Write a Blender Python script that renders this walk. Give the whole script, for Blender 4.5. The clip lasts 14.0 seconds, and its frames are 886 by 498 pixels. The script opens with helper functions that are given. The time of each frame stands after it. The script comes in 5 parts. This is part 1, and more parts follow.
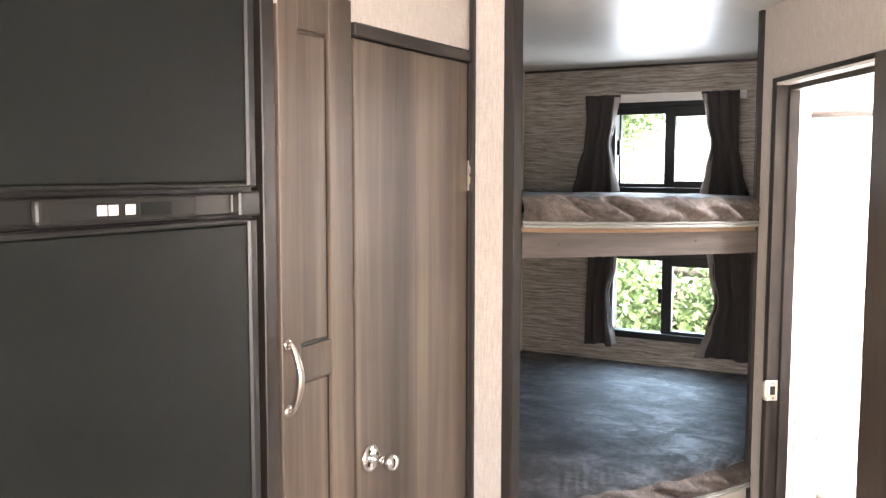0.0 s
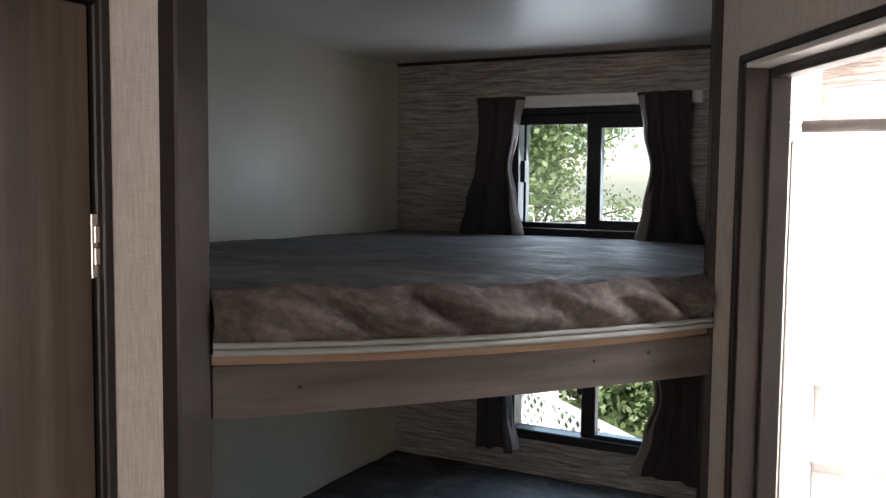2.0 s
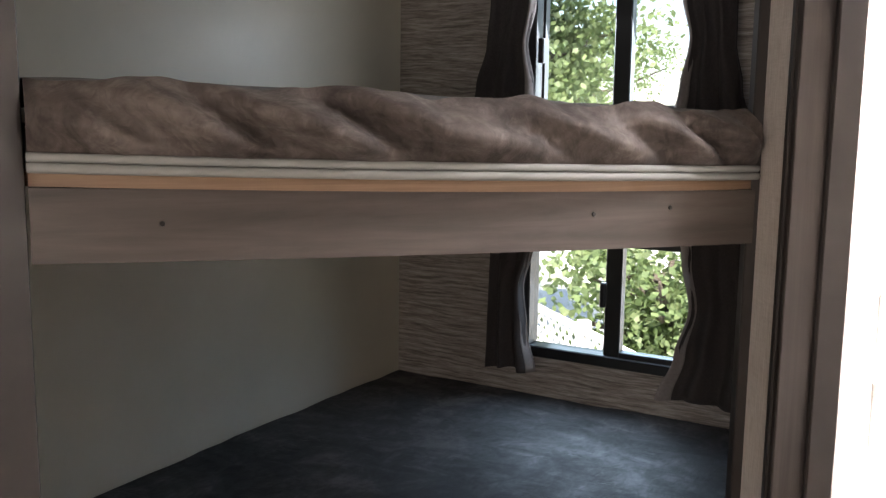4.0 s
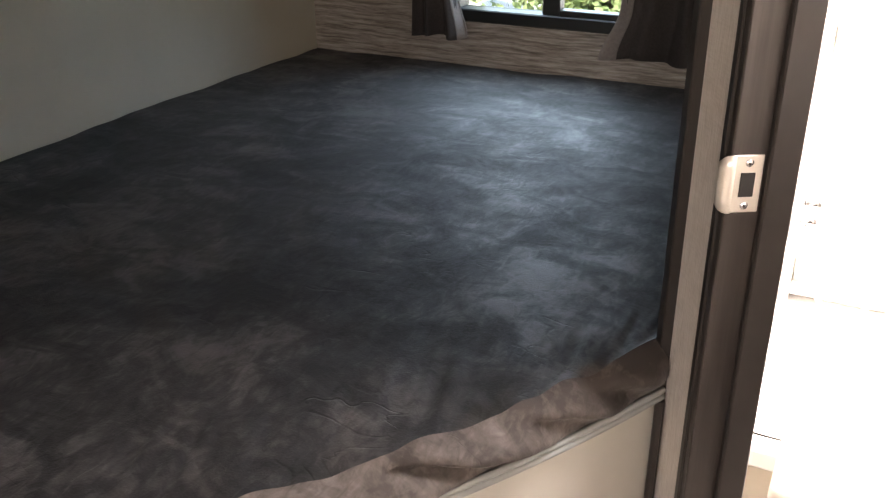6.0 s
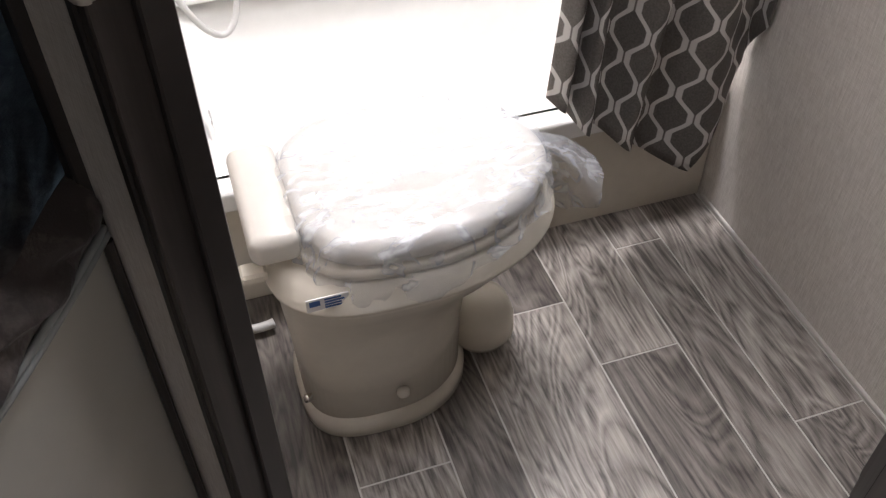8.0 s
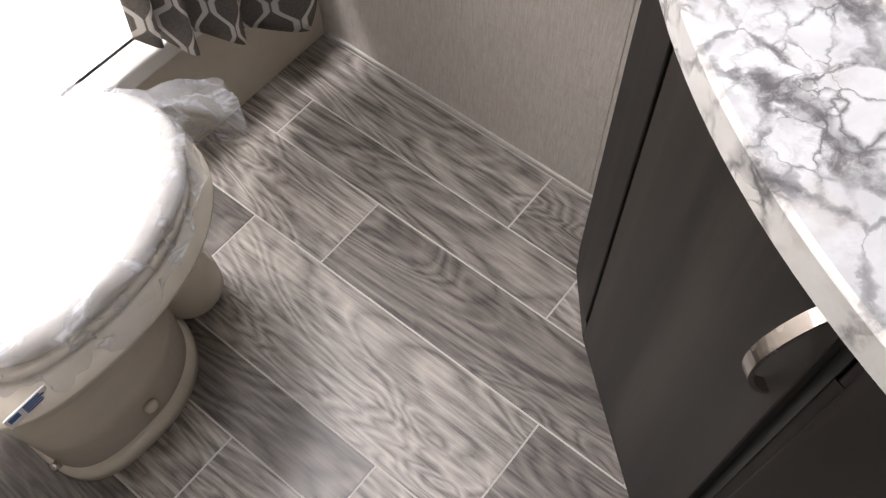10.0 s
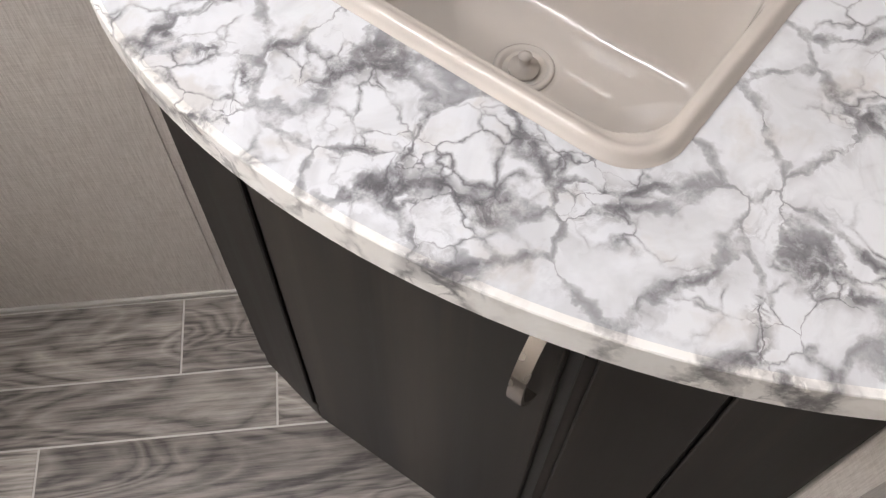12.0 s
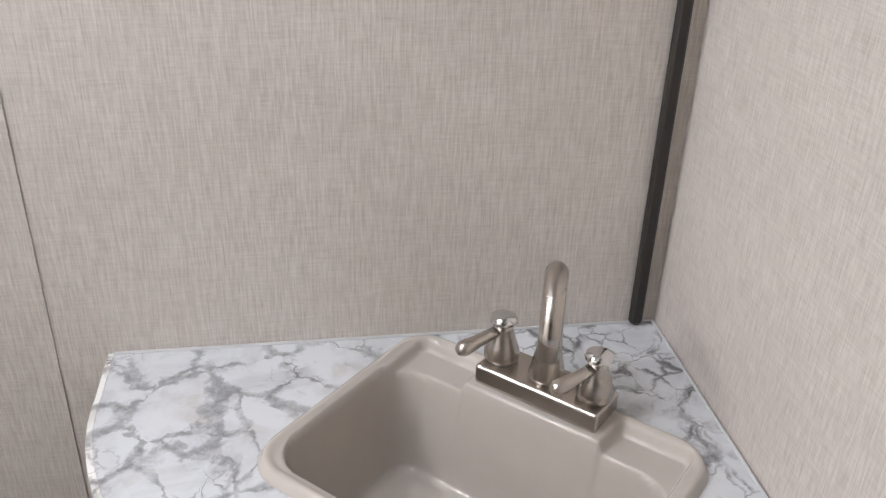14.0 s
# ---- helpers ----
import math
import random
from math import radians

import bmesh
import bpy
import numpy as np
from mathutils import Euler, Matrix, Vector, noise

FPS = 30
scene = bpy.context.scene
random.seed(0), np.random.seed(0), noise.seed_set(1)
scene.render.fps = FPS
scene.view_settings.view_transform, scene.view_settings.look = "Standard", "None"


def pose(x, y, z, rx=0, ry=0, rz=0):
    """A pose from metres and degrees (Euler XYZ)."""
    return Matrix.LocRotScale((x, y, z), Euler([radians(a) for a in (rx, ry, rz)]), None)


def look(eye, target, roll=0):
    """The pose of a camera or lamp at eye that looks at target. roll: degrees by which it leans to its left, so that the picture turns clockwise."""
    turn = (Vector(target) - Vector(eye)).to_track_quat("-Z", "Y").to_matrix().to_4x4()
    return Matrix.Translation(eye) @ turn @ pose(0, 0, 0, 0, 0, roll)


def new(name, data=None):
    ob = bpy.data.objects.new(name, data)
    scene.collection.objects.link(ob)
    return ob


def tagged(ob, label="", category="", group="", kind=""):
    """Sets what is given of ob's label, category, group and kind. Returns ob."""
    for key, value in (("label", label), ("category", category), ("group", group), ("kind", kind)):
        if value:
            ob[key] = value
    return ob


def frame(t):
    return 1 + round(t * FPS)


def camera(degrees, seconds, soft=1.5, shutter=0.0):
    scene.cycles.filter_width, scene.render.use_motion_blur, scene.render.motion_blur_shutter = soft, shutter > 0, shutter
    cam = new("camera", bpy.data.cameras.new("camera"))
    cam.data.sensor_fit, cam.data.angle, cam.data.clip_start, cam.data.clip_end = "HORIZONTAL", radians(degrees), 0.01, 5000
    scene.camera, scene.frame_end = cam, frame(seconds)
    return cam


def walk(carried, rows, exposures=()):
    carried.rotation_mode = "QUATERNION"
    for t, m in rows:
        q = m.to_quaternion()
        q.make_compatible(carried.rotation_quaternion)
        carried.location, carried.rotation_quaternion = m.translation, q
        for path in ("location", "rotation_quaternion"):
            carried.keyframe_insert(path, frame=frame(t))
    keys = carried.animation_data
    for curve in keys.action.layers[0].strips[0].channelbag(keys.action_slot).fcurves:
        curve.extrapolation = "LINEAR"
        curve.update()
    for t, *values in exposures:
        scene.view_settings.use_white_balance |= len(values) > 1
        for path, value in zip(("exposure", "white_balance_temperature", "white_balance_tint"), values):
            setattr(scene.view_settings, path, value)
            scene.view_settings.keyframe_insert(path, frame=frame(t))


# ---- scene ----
cam = camera(53.0, 14.0, 1.3)

PATH = [
    (0, (0.224, 0.258, 1.549), (-0.767, 1.986, 1.373), 0.1),
    (0.5, (0.162, 0.582, 1.584), (-0.741, 2.356, 1.411), 0.2),
    (1, (0.165, 0.903, 1.609), (-0.695, 2.701, 1.445), 0.2),
    (1.5, (0.128, 1.178, 1.617), (-0.758, 2.963, 1.461), 0.5),
    (2, (0.020, 1.464, 1.613), (-0.914, 3.226, 1.463), 0.6),
    (2.2, (-0.008, 1.545, 1.622), (-0.958, 3.298, 1.470), 0.7),
    (4.3, (-0.035, 1.800, 1.416), (-1.064, 3.489, 1.067), 0.7),
    (4.5, (-0.030, 1.812, 1.395), (-1.060, 3.473, 0.980), 0.6),
    (5, (-0.015, 1.885, 1.347), (-1.049, 3.505, 0.789), -0.4),
    (5.5, (-0.028, 1.914, 1.290), (-1.006, 3.524, 0.619), -0.7),
    (6, (-0.084, 1.961, 1.249), (-0.902, 3.576, 0.399), -0.3),
    (6.5, (-0.152, 2.070, 1.195), (-0.650, 3.760, 0.202), 1.4),
    (7, (-0.245, 2.162, 1.190), (-0.157, 3.795, 0.018), 0.4),
    (7.5, (-0.180, 2.194, 1.210), (0.112, 3.679, -0.097), 0.8),
    (8, (-0.138, 2.186, 1.225), (0.307, 3.531, -0.186), -0.2),
    (8.2, (-0.128, 2.198, 1.226), (0.366, 3.478, -0.233), -0.4),
    (10.3, (0.03, 2.396, 1.316), (0.836, 2.93, -0.435), -1.6),
    (10.5, (0.057, 2.402, 1.313), (0.901, 2.868, -0.439), -1.9),
    (11, (0.107, 2.398, 1.31), (1.046, 2.613, -0.443), -0.8),
    (11.5, (0.124, 2.42, 1.31), (1.092, 2.413, -0.44), 0.8),
    (12, (0.104, 2.447, 1.32), (1.09, 2.328, -0.416), 1.2),
    (12.5, (0.057, 2.455, 1.352), (1.18, 2.265, -0.292), 1.7),
    (13, (0.034, 2.457, 1.377), (1.391, 2.223, -0.074), 2.4),
    (13.5, (0.023, 2.453, 1.39), (1.608, 2.205, 0.196), 1.7),
    (14, (0.019, 2.459, 1.41), (1.748, 2.167, 0.447), 1.9),
]

EXPOSE = [
    (0, 3.52, 6850, 17), (0.8, 2.58, 6850, 17), (1.5, 1.85, 6650, 17), (2.2, 1.7, 6600, 17), (4.4, 2.7, 7100, 19), (5.0, 3.15, 7350, 20), (6.0, 2.95, 7350, 19),
    (6.5, 2.4, 7100, 18), (7.0, 0.55, 6400, 15), (7.6, 0.3, 6300, 13), (8.2, 0.78, 6350, 14), (10.4, 0.9, 6450, 13), (12.0, 0.7, 6500, 12), (12.6, 0.7, 6500, 12), (13.2, 0.45, 6400, 11), (14, 0.38, 6250, 11)]
walk(cam, [(t, look(eye, target, roll)) for t, eye, target, roll in PATH], EXPOSE)

# ---------------------------------------------------------------- light
world = bpy.data.worlds.new("sky")
scene.world = world
world.use_nodes = True
wn = world.node_tree
sky = wn.nodes.new("ShaderNodeTexSky")
sky.sky_type, sky.sun_disc = "NISHITA", False
sky.sun_elevation, sky.sun_rotation = radians(52), radians(200)
wn.links.new(sky.outputs[0], wn.nodes["Background"].inputs[0])
wn.nodes["Background"].inputs[1].default_value = 0.12


def area_lamp(name, m, sx, sy, watts, colour, spread=180):
    data = bpy.data.lights.new(name, "AREA")
    data.shape, data.size, data.size_y, data.energy, data.color = "RECTANGLE", sx, sy, watts, colour
    data.spread = radians(spread)
    ob = new(name, data)
    ob.matrix_world = m
    return ob


sun_data = bpy.data.lights.new("sun", "SUN")
sun_data.energy, sun_data.angle, sun_data.color = 5.0, radians(0.6), (1.0, 0.95, 0.87)
sun = new("sun", sun_data)
sun.matrix_world = pose(0, 0, 6, 38, 0, 20)

XL, XR, YR, YF, HT = -1.475, 0.806, 3.96, -1.7, 1.992   # inner faces of the trailer body
WALL = 0.04
WX0, WX1 = -1.065, -0.575                               # bunk windows
UZ0, UZ1, LZ0, LZ1 = 1.462, 1.838, 0.842, 1.206

area_lamp("upper_window_light", pose((WX0 + WX1) / 2, YR + 0.03, (UZ0 + UZ1) / 2, -66, 0, 0), 0.44, 0.33, 0.9, (0.74, 0.87, 1.0))
area_lamp("lower_window_light", pose((WX0 + WX1) / 2, YR + 0.03, (LZ0 + LZ1) / 2, -44, 0, 0), 0.44, 0.33, 0.64, (0.55, 0.77, 1.0), 120)
area_lamp("skylight_light", pose(0.3, 3.65, HT + 0.04, 0, 0, 0), 0.5, 0.28, 20, (1.0, 0.97, 0.97))
# lamp of an unseen roof vent, assumed from the streak in the sink
area_lamp("roof_vent_light", pose(0.37, 2.95, HT + 0.04, 0, 0, 0), 0.32, 0.32, 5.2, (0.93, 0.95, 1.0))
# fill lamps added behind the camera, in wall openings made up for them
area_lamp("side_window_light", pose(XR + 0.02, -0.35, 1.3, 0, 90, 0), 0.65, 1.1, 7, (1.0, 0.93, 0.87))
area_lamp("front_window_light", pose(-0.2, YF - 0.02, 1.35, 90, 0, 0), 1.3, 0.6, 3.6, (1.0, 0.93, 0.88))

# ---------------------------------------------------------------- materials


class Nodes:
    """A small writer of node materials."""

    def __init__(self, name, rough=0.5, metal=0.0, colour=(0.5, 0.5, 0.5), **extra):
        self.mat = bpy.data.materials.new(name)
        self.mat.use_nodes = True
        self.tree = self.mat.node_tree
        self.bsdf = self.tree.nodes["Principled BSDF"]
        self.put("Roughness", rough), self.put("Metallic", metal), self.put("Base Color", (*colour, 1))
        for key, value in extra.items():
            self.put(key.replace("_", " "), value)

    def put(self, socket, value):
        if hasattr(value, "is_output"):
            self.tree.links.new(value, self.bsdf.inputs[socket])
        else:
            self.bsdf.inputs[socket].default_value = value

    def node(self, kind, inputs=None, **props):
        n = self.tree.nodes.new(kind)
        for key, value in props.items():
            setattr(n, key, value)
        for key, value in (inputs or {}).items():
            if hasattr(value, "is_output"):
                self.tree.links.new(value, n.inputs[key])
            else:
                n.inputs[key].default_value = value
        return n

    def coords(self, scale=(1, 1, 1), kind="Object", rotate=(0, 0, 0)):
        c = self.node("ShaderNodeTexCoord").outputs[kind]
        return self.node("ShaderNodeMapping", {"Vector": c, "Scale": scale, "Rotation": rotate}).outputs[0]

    def noise(self, vec, scale, detail=4, rough=0.55, distort=0.0):
        return self.node("ShaderNodeTexNoise", {"Vector": vec, "Scale": scale, "Detail": detail, "Roughness": rough, "Distortion": distort}).outputs["Fac"]

    def ramp(self, fac, *stops):
        n = self.node("ShaderNodeValToRGB", {"Fac": fac})
        e = n.color_ramp.elements
        while len(e) < len(stops):
            e.new(0.5)
        for el, (at, col) in zip(e, stops):
            el.position = at
            el.color = (*col, 1) if len(col) == 3 else col
        return n.outputs[0]

    def mix(self, fac, a, b, mode="MIX"):
        n = self.node("ShaderNodeMix", data_type="RGBA", blend_type=mode)
        for key, value in ((0, fac), (6, a), (7, b)):
            if hasattr(value, "is_output"):
                self.tree.links.new(value, n.inputs[key])
            else:
                n.inputs[key].default_value = (*value, 1) if key > 0 and len(value) == 3 else value
        return n.outputs[2]

    def maths(self, op, a, b=0.0, c=0.0):
        return self.node("ShaderNodeMath", {0: a, 1: b, 2: c}, operation=op).outputs[0]

    def bump(self, height, strength=0.2, distance=0.002):
        self.put("Normal", self.node("ShaderNodeBump", {"Height": height, "Strength": strength, "Distance": distance}).outputs[0])


def grey(v):
    return (v, v, v)


def plain(name, colour, rough=0.5, metal=0.0, var=0.06, scale=30.0, bump=0.05, **extra):
    """A near-plain surface with slight mottling and fine relief."""
    n = Nodes(name, rough, metal, **extra)
    vec = n.coords()
    f = n.noise(vec, scale, 5)
    lo, hi = (tuple(min(1, c * k) for c in colour) for k in (1 - var, 1 + var))
    n.put("Base Color", n.ramp(f, (0.3, lo), (0.7, hi)))
    g = n.noise(vec, 7, 3)
    n.put("Roughness", n.maths("MULTIPLY_ADD", g, 0.16, rough - 0.08))
    if bump:
        n.bump(n.noise(vec, scale * 8, 3), bump, 0.001)
    return n.mat


def make_linen():
    """Pale vinyl wallpaper with a woven linen print."""
    n = Nodes("linen_wallpaper", 0.55)
    up = n.noise(n.coords((620, 620, 34)), 1.0, 4, 0.65)
    across = n.noise(n.coords((44, 44, 680)), 1.0, 4, 0.65)
    blot = n.noise(n.coords(), 9, 4)
    f = n.maths("ADD", n.maths("MULTIPLY", up, 0.68), n.maths("MULTIPLY", across, 0.32))
    base = n.ramp(f, (0.36, (0.46, 0.415, 0.375)), (0.5, (0.585, 0.54, 0.495)), (0.62, (0.68, 0.64, 0.595)))
    n.put("Base Color", n.mix(n.ramp(blot, (0.35, grey(0.0)), (0.7, grey(0.25))), base, (0.52, 0.475, 0.43)))
    n.bump(f, 0.14, 0.0010)
    return n.mat


def make_strata():
    """Wallpaper printed like thin stacked grey-brown stone."""
    n = Nodes("stacked_stone_wallpaper", 0.6)
    warp = n.noise(n.coords((3, 3, 6)), 1.0, 3)
    vec = n.node("ShaderNodeVectorMath", {0: n.coords((7, 7, 130)), 1: n.mix(1.0, grey(0.0), n.ramp(warp, (0, (0, 0, 0)), (1, (0.6, 0.6, 5)))) }, operation="ADD").outputs[0]
    f = n.noise(vec, 1.0, 5, 0.62)
    fine = n.noise(n.coords((40, 40, 420)), 1.0, 3)
    f = n.maths("ADD", n.maths("MULTIPLY", f, 0.75), n.maths("MULTIPLY", fine, 0.25))
    n.put("Base Color", n.ramp(f, (0.34, (0.10, 0.085, 0.072)), (0.45, (0.22, 0.19, 0.165)), (0.54, (0.34, 0.305, 0.27)), (0.66, (0.50, 0.46, 0.42))))
    n.bump(f, 0.35, 0.002)
    return n.mat


def make_wood(name, dark, mid, light, grain=(60, 60, 2.2), rough=0.45, figure=0.5):
    """Printed wood laminate, grain along z."""
    n = Nodes(name, rough)
    info = n.node("ShaderNodeObjectInfo").outputs["Random"]
    shift = n.node("ShaderNodeCombineXYZ", {0: n.maths("MULTIPLY", info, 7.0), 1: n.maths("MULTIPLY", info, 3.0), 2: n.maths("MULTIPLY", info, 11.0)}).outputs[0]
    c = n.node("ShaderNodeVectorMath", {0: n.node("ShaderNodeTexCoord").outputs["Object"], 1: shift}, operation="ADD").outputs[0]
    m1 = n.node("ShaderNodeMapping", {"Vector": c, "Scale": grain}).outputs[0]
    m2 = n.node("ShaderNodeMapping", {"Vector": c, "Scale": tuple(g * 0.12 for g in grain)}).outputs[0]
    fine = n.noise(m1, 1.0, 6, 0.65, 0.4)
    broad = n.noise(m2, 1.0, 4, 0.55, 1.2)
    f = n.maths("ADD", n.maths("MULTIPLY", fine, 1 - figure), n.maths("MULTIPLY", broad, figure))
    n.put("Base Color", n.ramp(f, (0.36, dark), (0.5, mid), (0.64, light)))
    n.put("Roughness", n.maths("MULTIPLY_ADD", fine, 0.2, rough - 0.1))
    n.bump(fine, 0.12, 0.0008)
    return n.mat


def make_plank():
    """Vinyl floor plank printed as grey weathered oak with knots, grain along y."""
    n = Nodes("grey_oak_plank", 0.42)
    info = n.node("ShaderNodeObjectInfo").outputs["Random"]
    shift = n.node("ShaderNodeCombineXYZ", {0: n.maths("MULTIPLY", info, 13.0), 1: n.maths("MULTIPLY", info, 29.0), 2: n.maths("MULTIPLY", info, 5.0)}).outputs[0]
    c = n.node("ShaderNodeVectorMath", {0: n.node("ShaderNodeTexCoord").outputs["Object"], 1: shift}, operation="ADD").outputs[0]
    low = n.noise(n.node("ShaderNodeMapping", {"Vector": c, "Scale": (8, 1.7, 1)}).outputs[0], 1.0, 3, 0.45, 1.0)
    rings = n.maths("FRACT", n.maths("MULTIPLY", low, 17.0))
    rings = n.maths("ABSOLUTE", n.maths("SUBTRACT", rings, 0.5))
    fine = n.noise(n.node("ShaderNodeMapping", {"Vector": c, "Scale": (170, 7, 1)}).outputs[0], 1.0, 5, 0.65)
    knots = n.noise(n.node("ShaderNodeMapping", {"Vector": c, "Scale": (22, 7, 1)}).outputs[0], 1.0, 4, 0.6, 1.5)
    blot = n.noise(n.node("ShaderNodeMapping", {"Vector": c, "Scale": (7, 2.0, 1)}).outputs[0], 1.0, 3)
    f = n.maths("ADD", n.maths("MULTIPLY", rings, 0.27), n.maths("ADD", n.maths("MULTIPLY", fine, 0.48), n.maths("MULTIPLY", knots, 0.28)))
    base = n.ramp(f, (0.33, (0.075, 0.066, 0.06)), (0.45, (0.215, 0.194, 0.177)), (0.58, (0.36, 0.332, 0.303)))
    tone = n.maths("ADD", n.maths("MULTIPLY", info, 0.75), n.maths("MULTIPLY", blot, 0.7))
    base = n.mix(1.0, base, n.ramp(tone, (0.28, (0.42, 0.385, 0.355)), (0.62, (0.90, 0.87, 0.84)), (1.05, (1.45, 1.43, 1.39))), "MULTIPLY")
    n.put("Base Color", base)
    n.put("Roughness", n.maths("MULTIPLY_ADD", fine, 0.25, 0.3))
    n.bump(f, 0.18, 0.001)
    return n.mat


def make_marble(name="marble_laminate", low=(0.56, 0.575, 0.59), high=(0.66, 0.68, 0.70)):
    """White marble-look laminate: broad pale pebbles, clustered small ones, soft broken grey veins and smoky smudges."""
    n = Nodes(name, 0.3)
    c = n.coords((1, 1.0, 1), rotate=(0, 0, 0.5))
    w1 = n.node("ShaderNodeTexNoise", {"Vector": c, "Scale": 14.0, "Detail": 4.0, "Roughness": 0.55}).outputs["Color"]
    w2 = n.node("ShaderNodeTexNoise", {"Vector": c, "Scale": 70.0, "Detail": 4.0, "Roughness": 0.6}).outputs["Color"]
    v = n.node("ShaderNodeVectorMath", {0: c, 1: n.node("ShaderNodeVectorMath", {0: w1, "Scale": 0.060}, operation="SCALE").outputs[0]}, operation="ADD").outputs[0]
    v = n.node("ShaderNodeVectorMath", {0: v, 1: n.node("ShaderNodeVectorMath", {0: w2, "Scale": 0.010}, operation="SCALE").outputs[0]}, operation="ADD").outputs[0]
    big = n.node("ShaderNodeTexVoronoi", {"Vector": v, "Scale": 13.0}, feature="DISTANCE_TO_EDGE").outputs["Distance"]
    small = n.node("ShaderNodeTexVoronoi", {"Vector": v, "Scale": 34.0}, feature="DISTANCE_TO_EDGE").outputs["Distance"]
    busy = n.ramp(n.noise(c, 7.0, 3, 0.55, 0.8), (0.46, grey(0.0)), (0.58, grey(1.0)))
    swell = n.maths("MAXIMUM", n.maths("MULTIPLY_ADD", n.noise(v, 21, 4, 0.6), 0.55, -0.205), 0.010)
    thin = n.ramp(n.maths("DIVIDE", big, swell), (0.0, grey(1.0)), (0.45, grey(0.7)), (0.85, grey(0.0)))
    crack = n.ramp(n.maths("DIVIDE", small, n.maths("MULTIPLY", swell, 1.3)), (0.0, grey(0.9)), (0.5, grey(0.35)), (1.0, grey(0.0)))
    near = n.ramp(big, (0.02, grey(1.0)), (0.17, grey(0.0)))
    cloud = n.ramp(n.noise(v, 26, 6, 0.7, 0.6), (0.49, grey(0.0)), (0.57, grey(1.0)))
    smudge = n.maths("MULTIPLY", n.maths("MULTIPLY", near, cloud), n.maths("MULTIPLY_ADD", busy, 0.6, 0.25))
    pale = n.ramp(n.noise(c, 13, 4, 0.6, 1.0), (0.38, low), (0.54, high))
    warm = n.mix(n.ramp(n.noise(v, 18, 4, 0.6), (0.56, grey(0.0)), (0.70, grey(0.5))), pale, (0.50, 0.47, 0.43))
    body = n.mix(smudge, warm, (0.20, 0.195, 0.20))
    lines = n.maths("MAXIMUM", n.maths("MULTIPLY", thin, n.maths("MULTIPLY_ADD", busy, 0.3, 0.62)), n.maths("MULTIPLY", crack, busy))
    broken = n.ramp(n.noise(c, 48, 4, 0.7), (0.36, grey(0.3)), (0.54, grey(1.0)))
    n.put("Base Color", n.mix(n.maths("MULTIPLY", lines, broken), body, (0.085, 0.08, 0.088)))
    n.bump(n.noise(c, 500, 2), 0.06, 0.0005)
    return n.mat


def make_velour(name, dark, mid, light, scale=7.0, sheen=0.1):
    """Brushed plush: broad patches of raised and laid nap, short strokes, and small dents pressed into it."""
    n = Nodes(name, 0.85, Sheen_Weight=sheen, Sheen_Roughness=0.45, Specular_IOR_Level=0.3)
    c = n.coords()
    a = n.noise(c, scale * 0.5, 4, 0.6, 0.8)
    b = n.noise(n.coords((1, 1.5, 1), rotate=(0, 0, 0.6)), scale * 1.7, 5, 0.62, 0.9)
    d = n.noise(n.coords((2.4, 1, 1), rotate=(0, 0, -0.4)), scale * 4.6, 4, 0.6, 1.2)
    f = n.maths("ADD", n.maths("MULTIPLY", a, 0.46), n.maths("ADD", n.maths("MULTIPLY", b, 0.36), n.maths("MULTIPLY", d, 0.18)))
    nap = n.ramp(f, (0.43, dark), (0.51, mid), (0.60, light))
    ridge = n.maths("ABSOLUTE", n.maths("SUBTRACT", n.noise(n.coords((1, 2.2, 1), rotate=(0, 0, 0.25)), scale * 1.5, 2, 0.5, 0.7), 0.5))
    where = n.ramp(n.noise(c, scale * 1.3, 3, 0.5), (0.60, grey(0.0)), (0.66, grey(0.7)))
    dent = n.maths("MULTIPLY", n.ramp(ridge, (0.0, grey(1.0)), (0.022, grey(0.0))), where)
    # shade in the dents is darkened into the nap's colour, besides the relief
    n.put("Base Color", n.mix(dent, nap, dark))
    n.put("Roughness", n.ramp(f, (0.42, grey(0.75)), (0.6, grey(0.5))))
    relief = n.maths("SUBTRACT", n.maths("ADD", f, n.maths("MULTIPLY", n.noise(c, 420, 2), 0.10)), n.maths("MULTIPLY", dent, 0.25))
    n.bump(relief, 0.4, 0.009)
    return n.mat


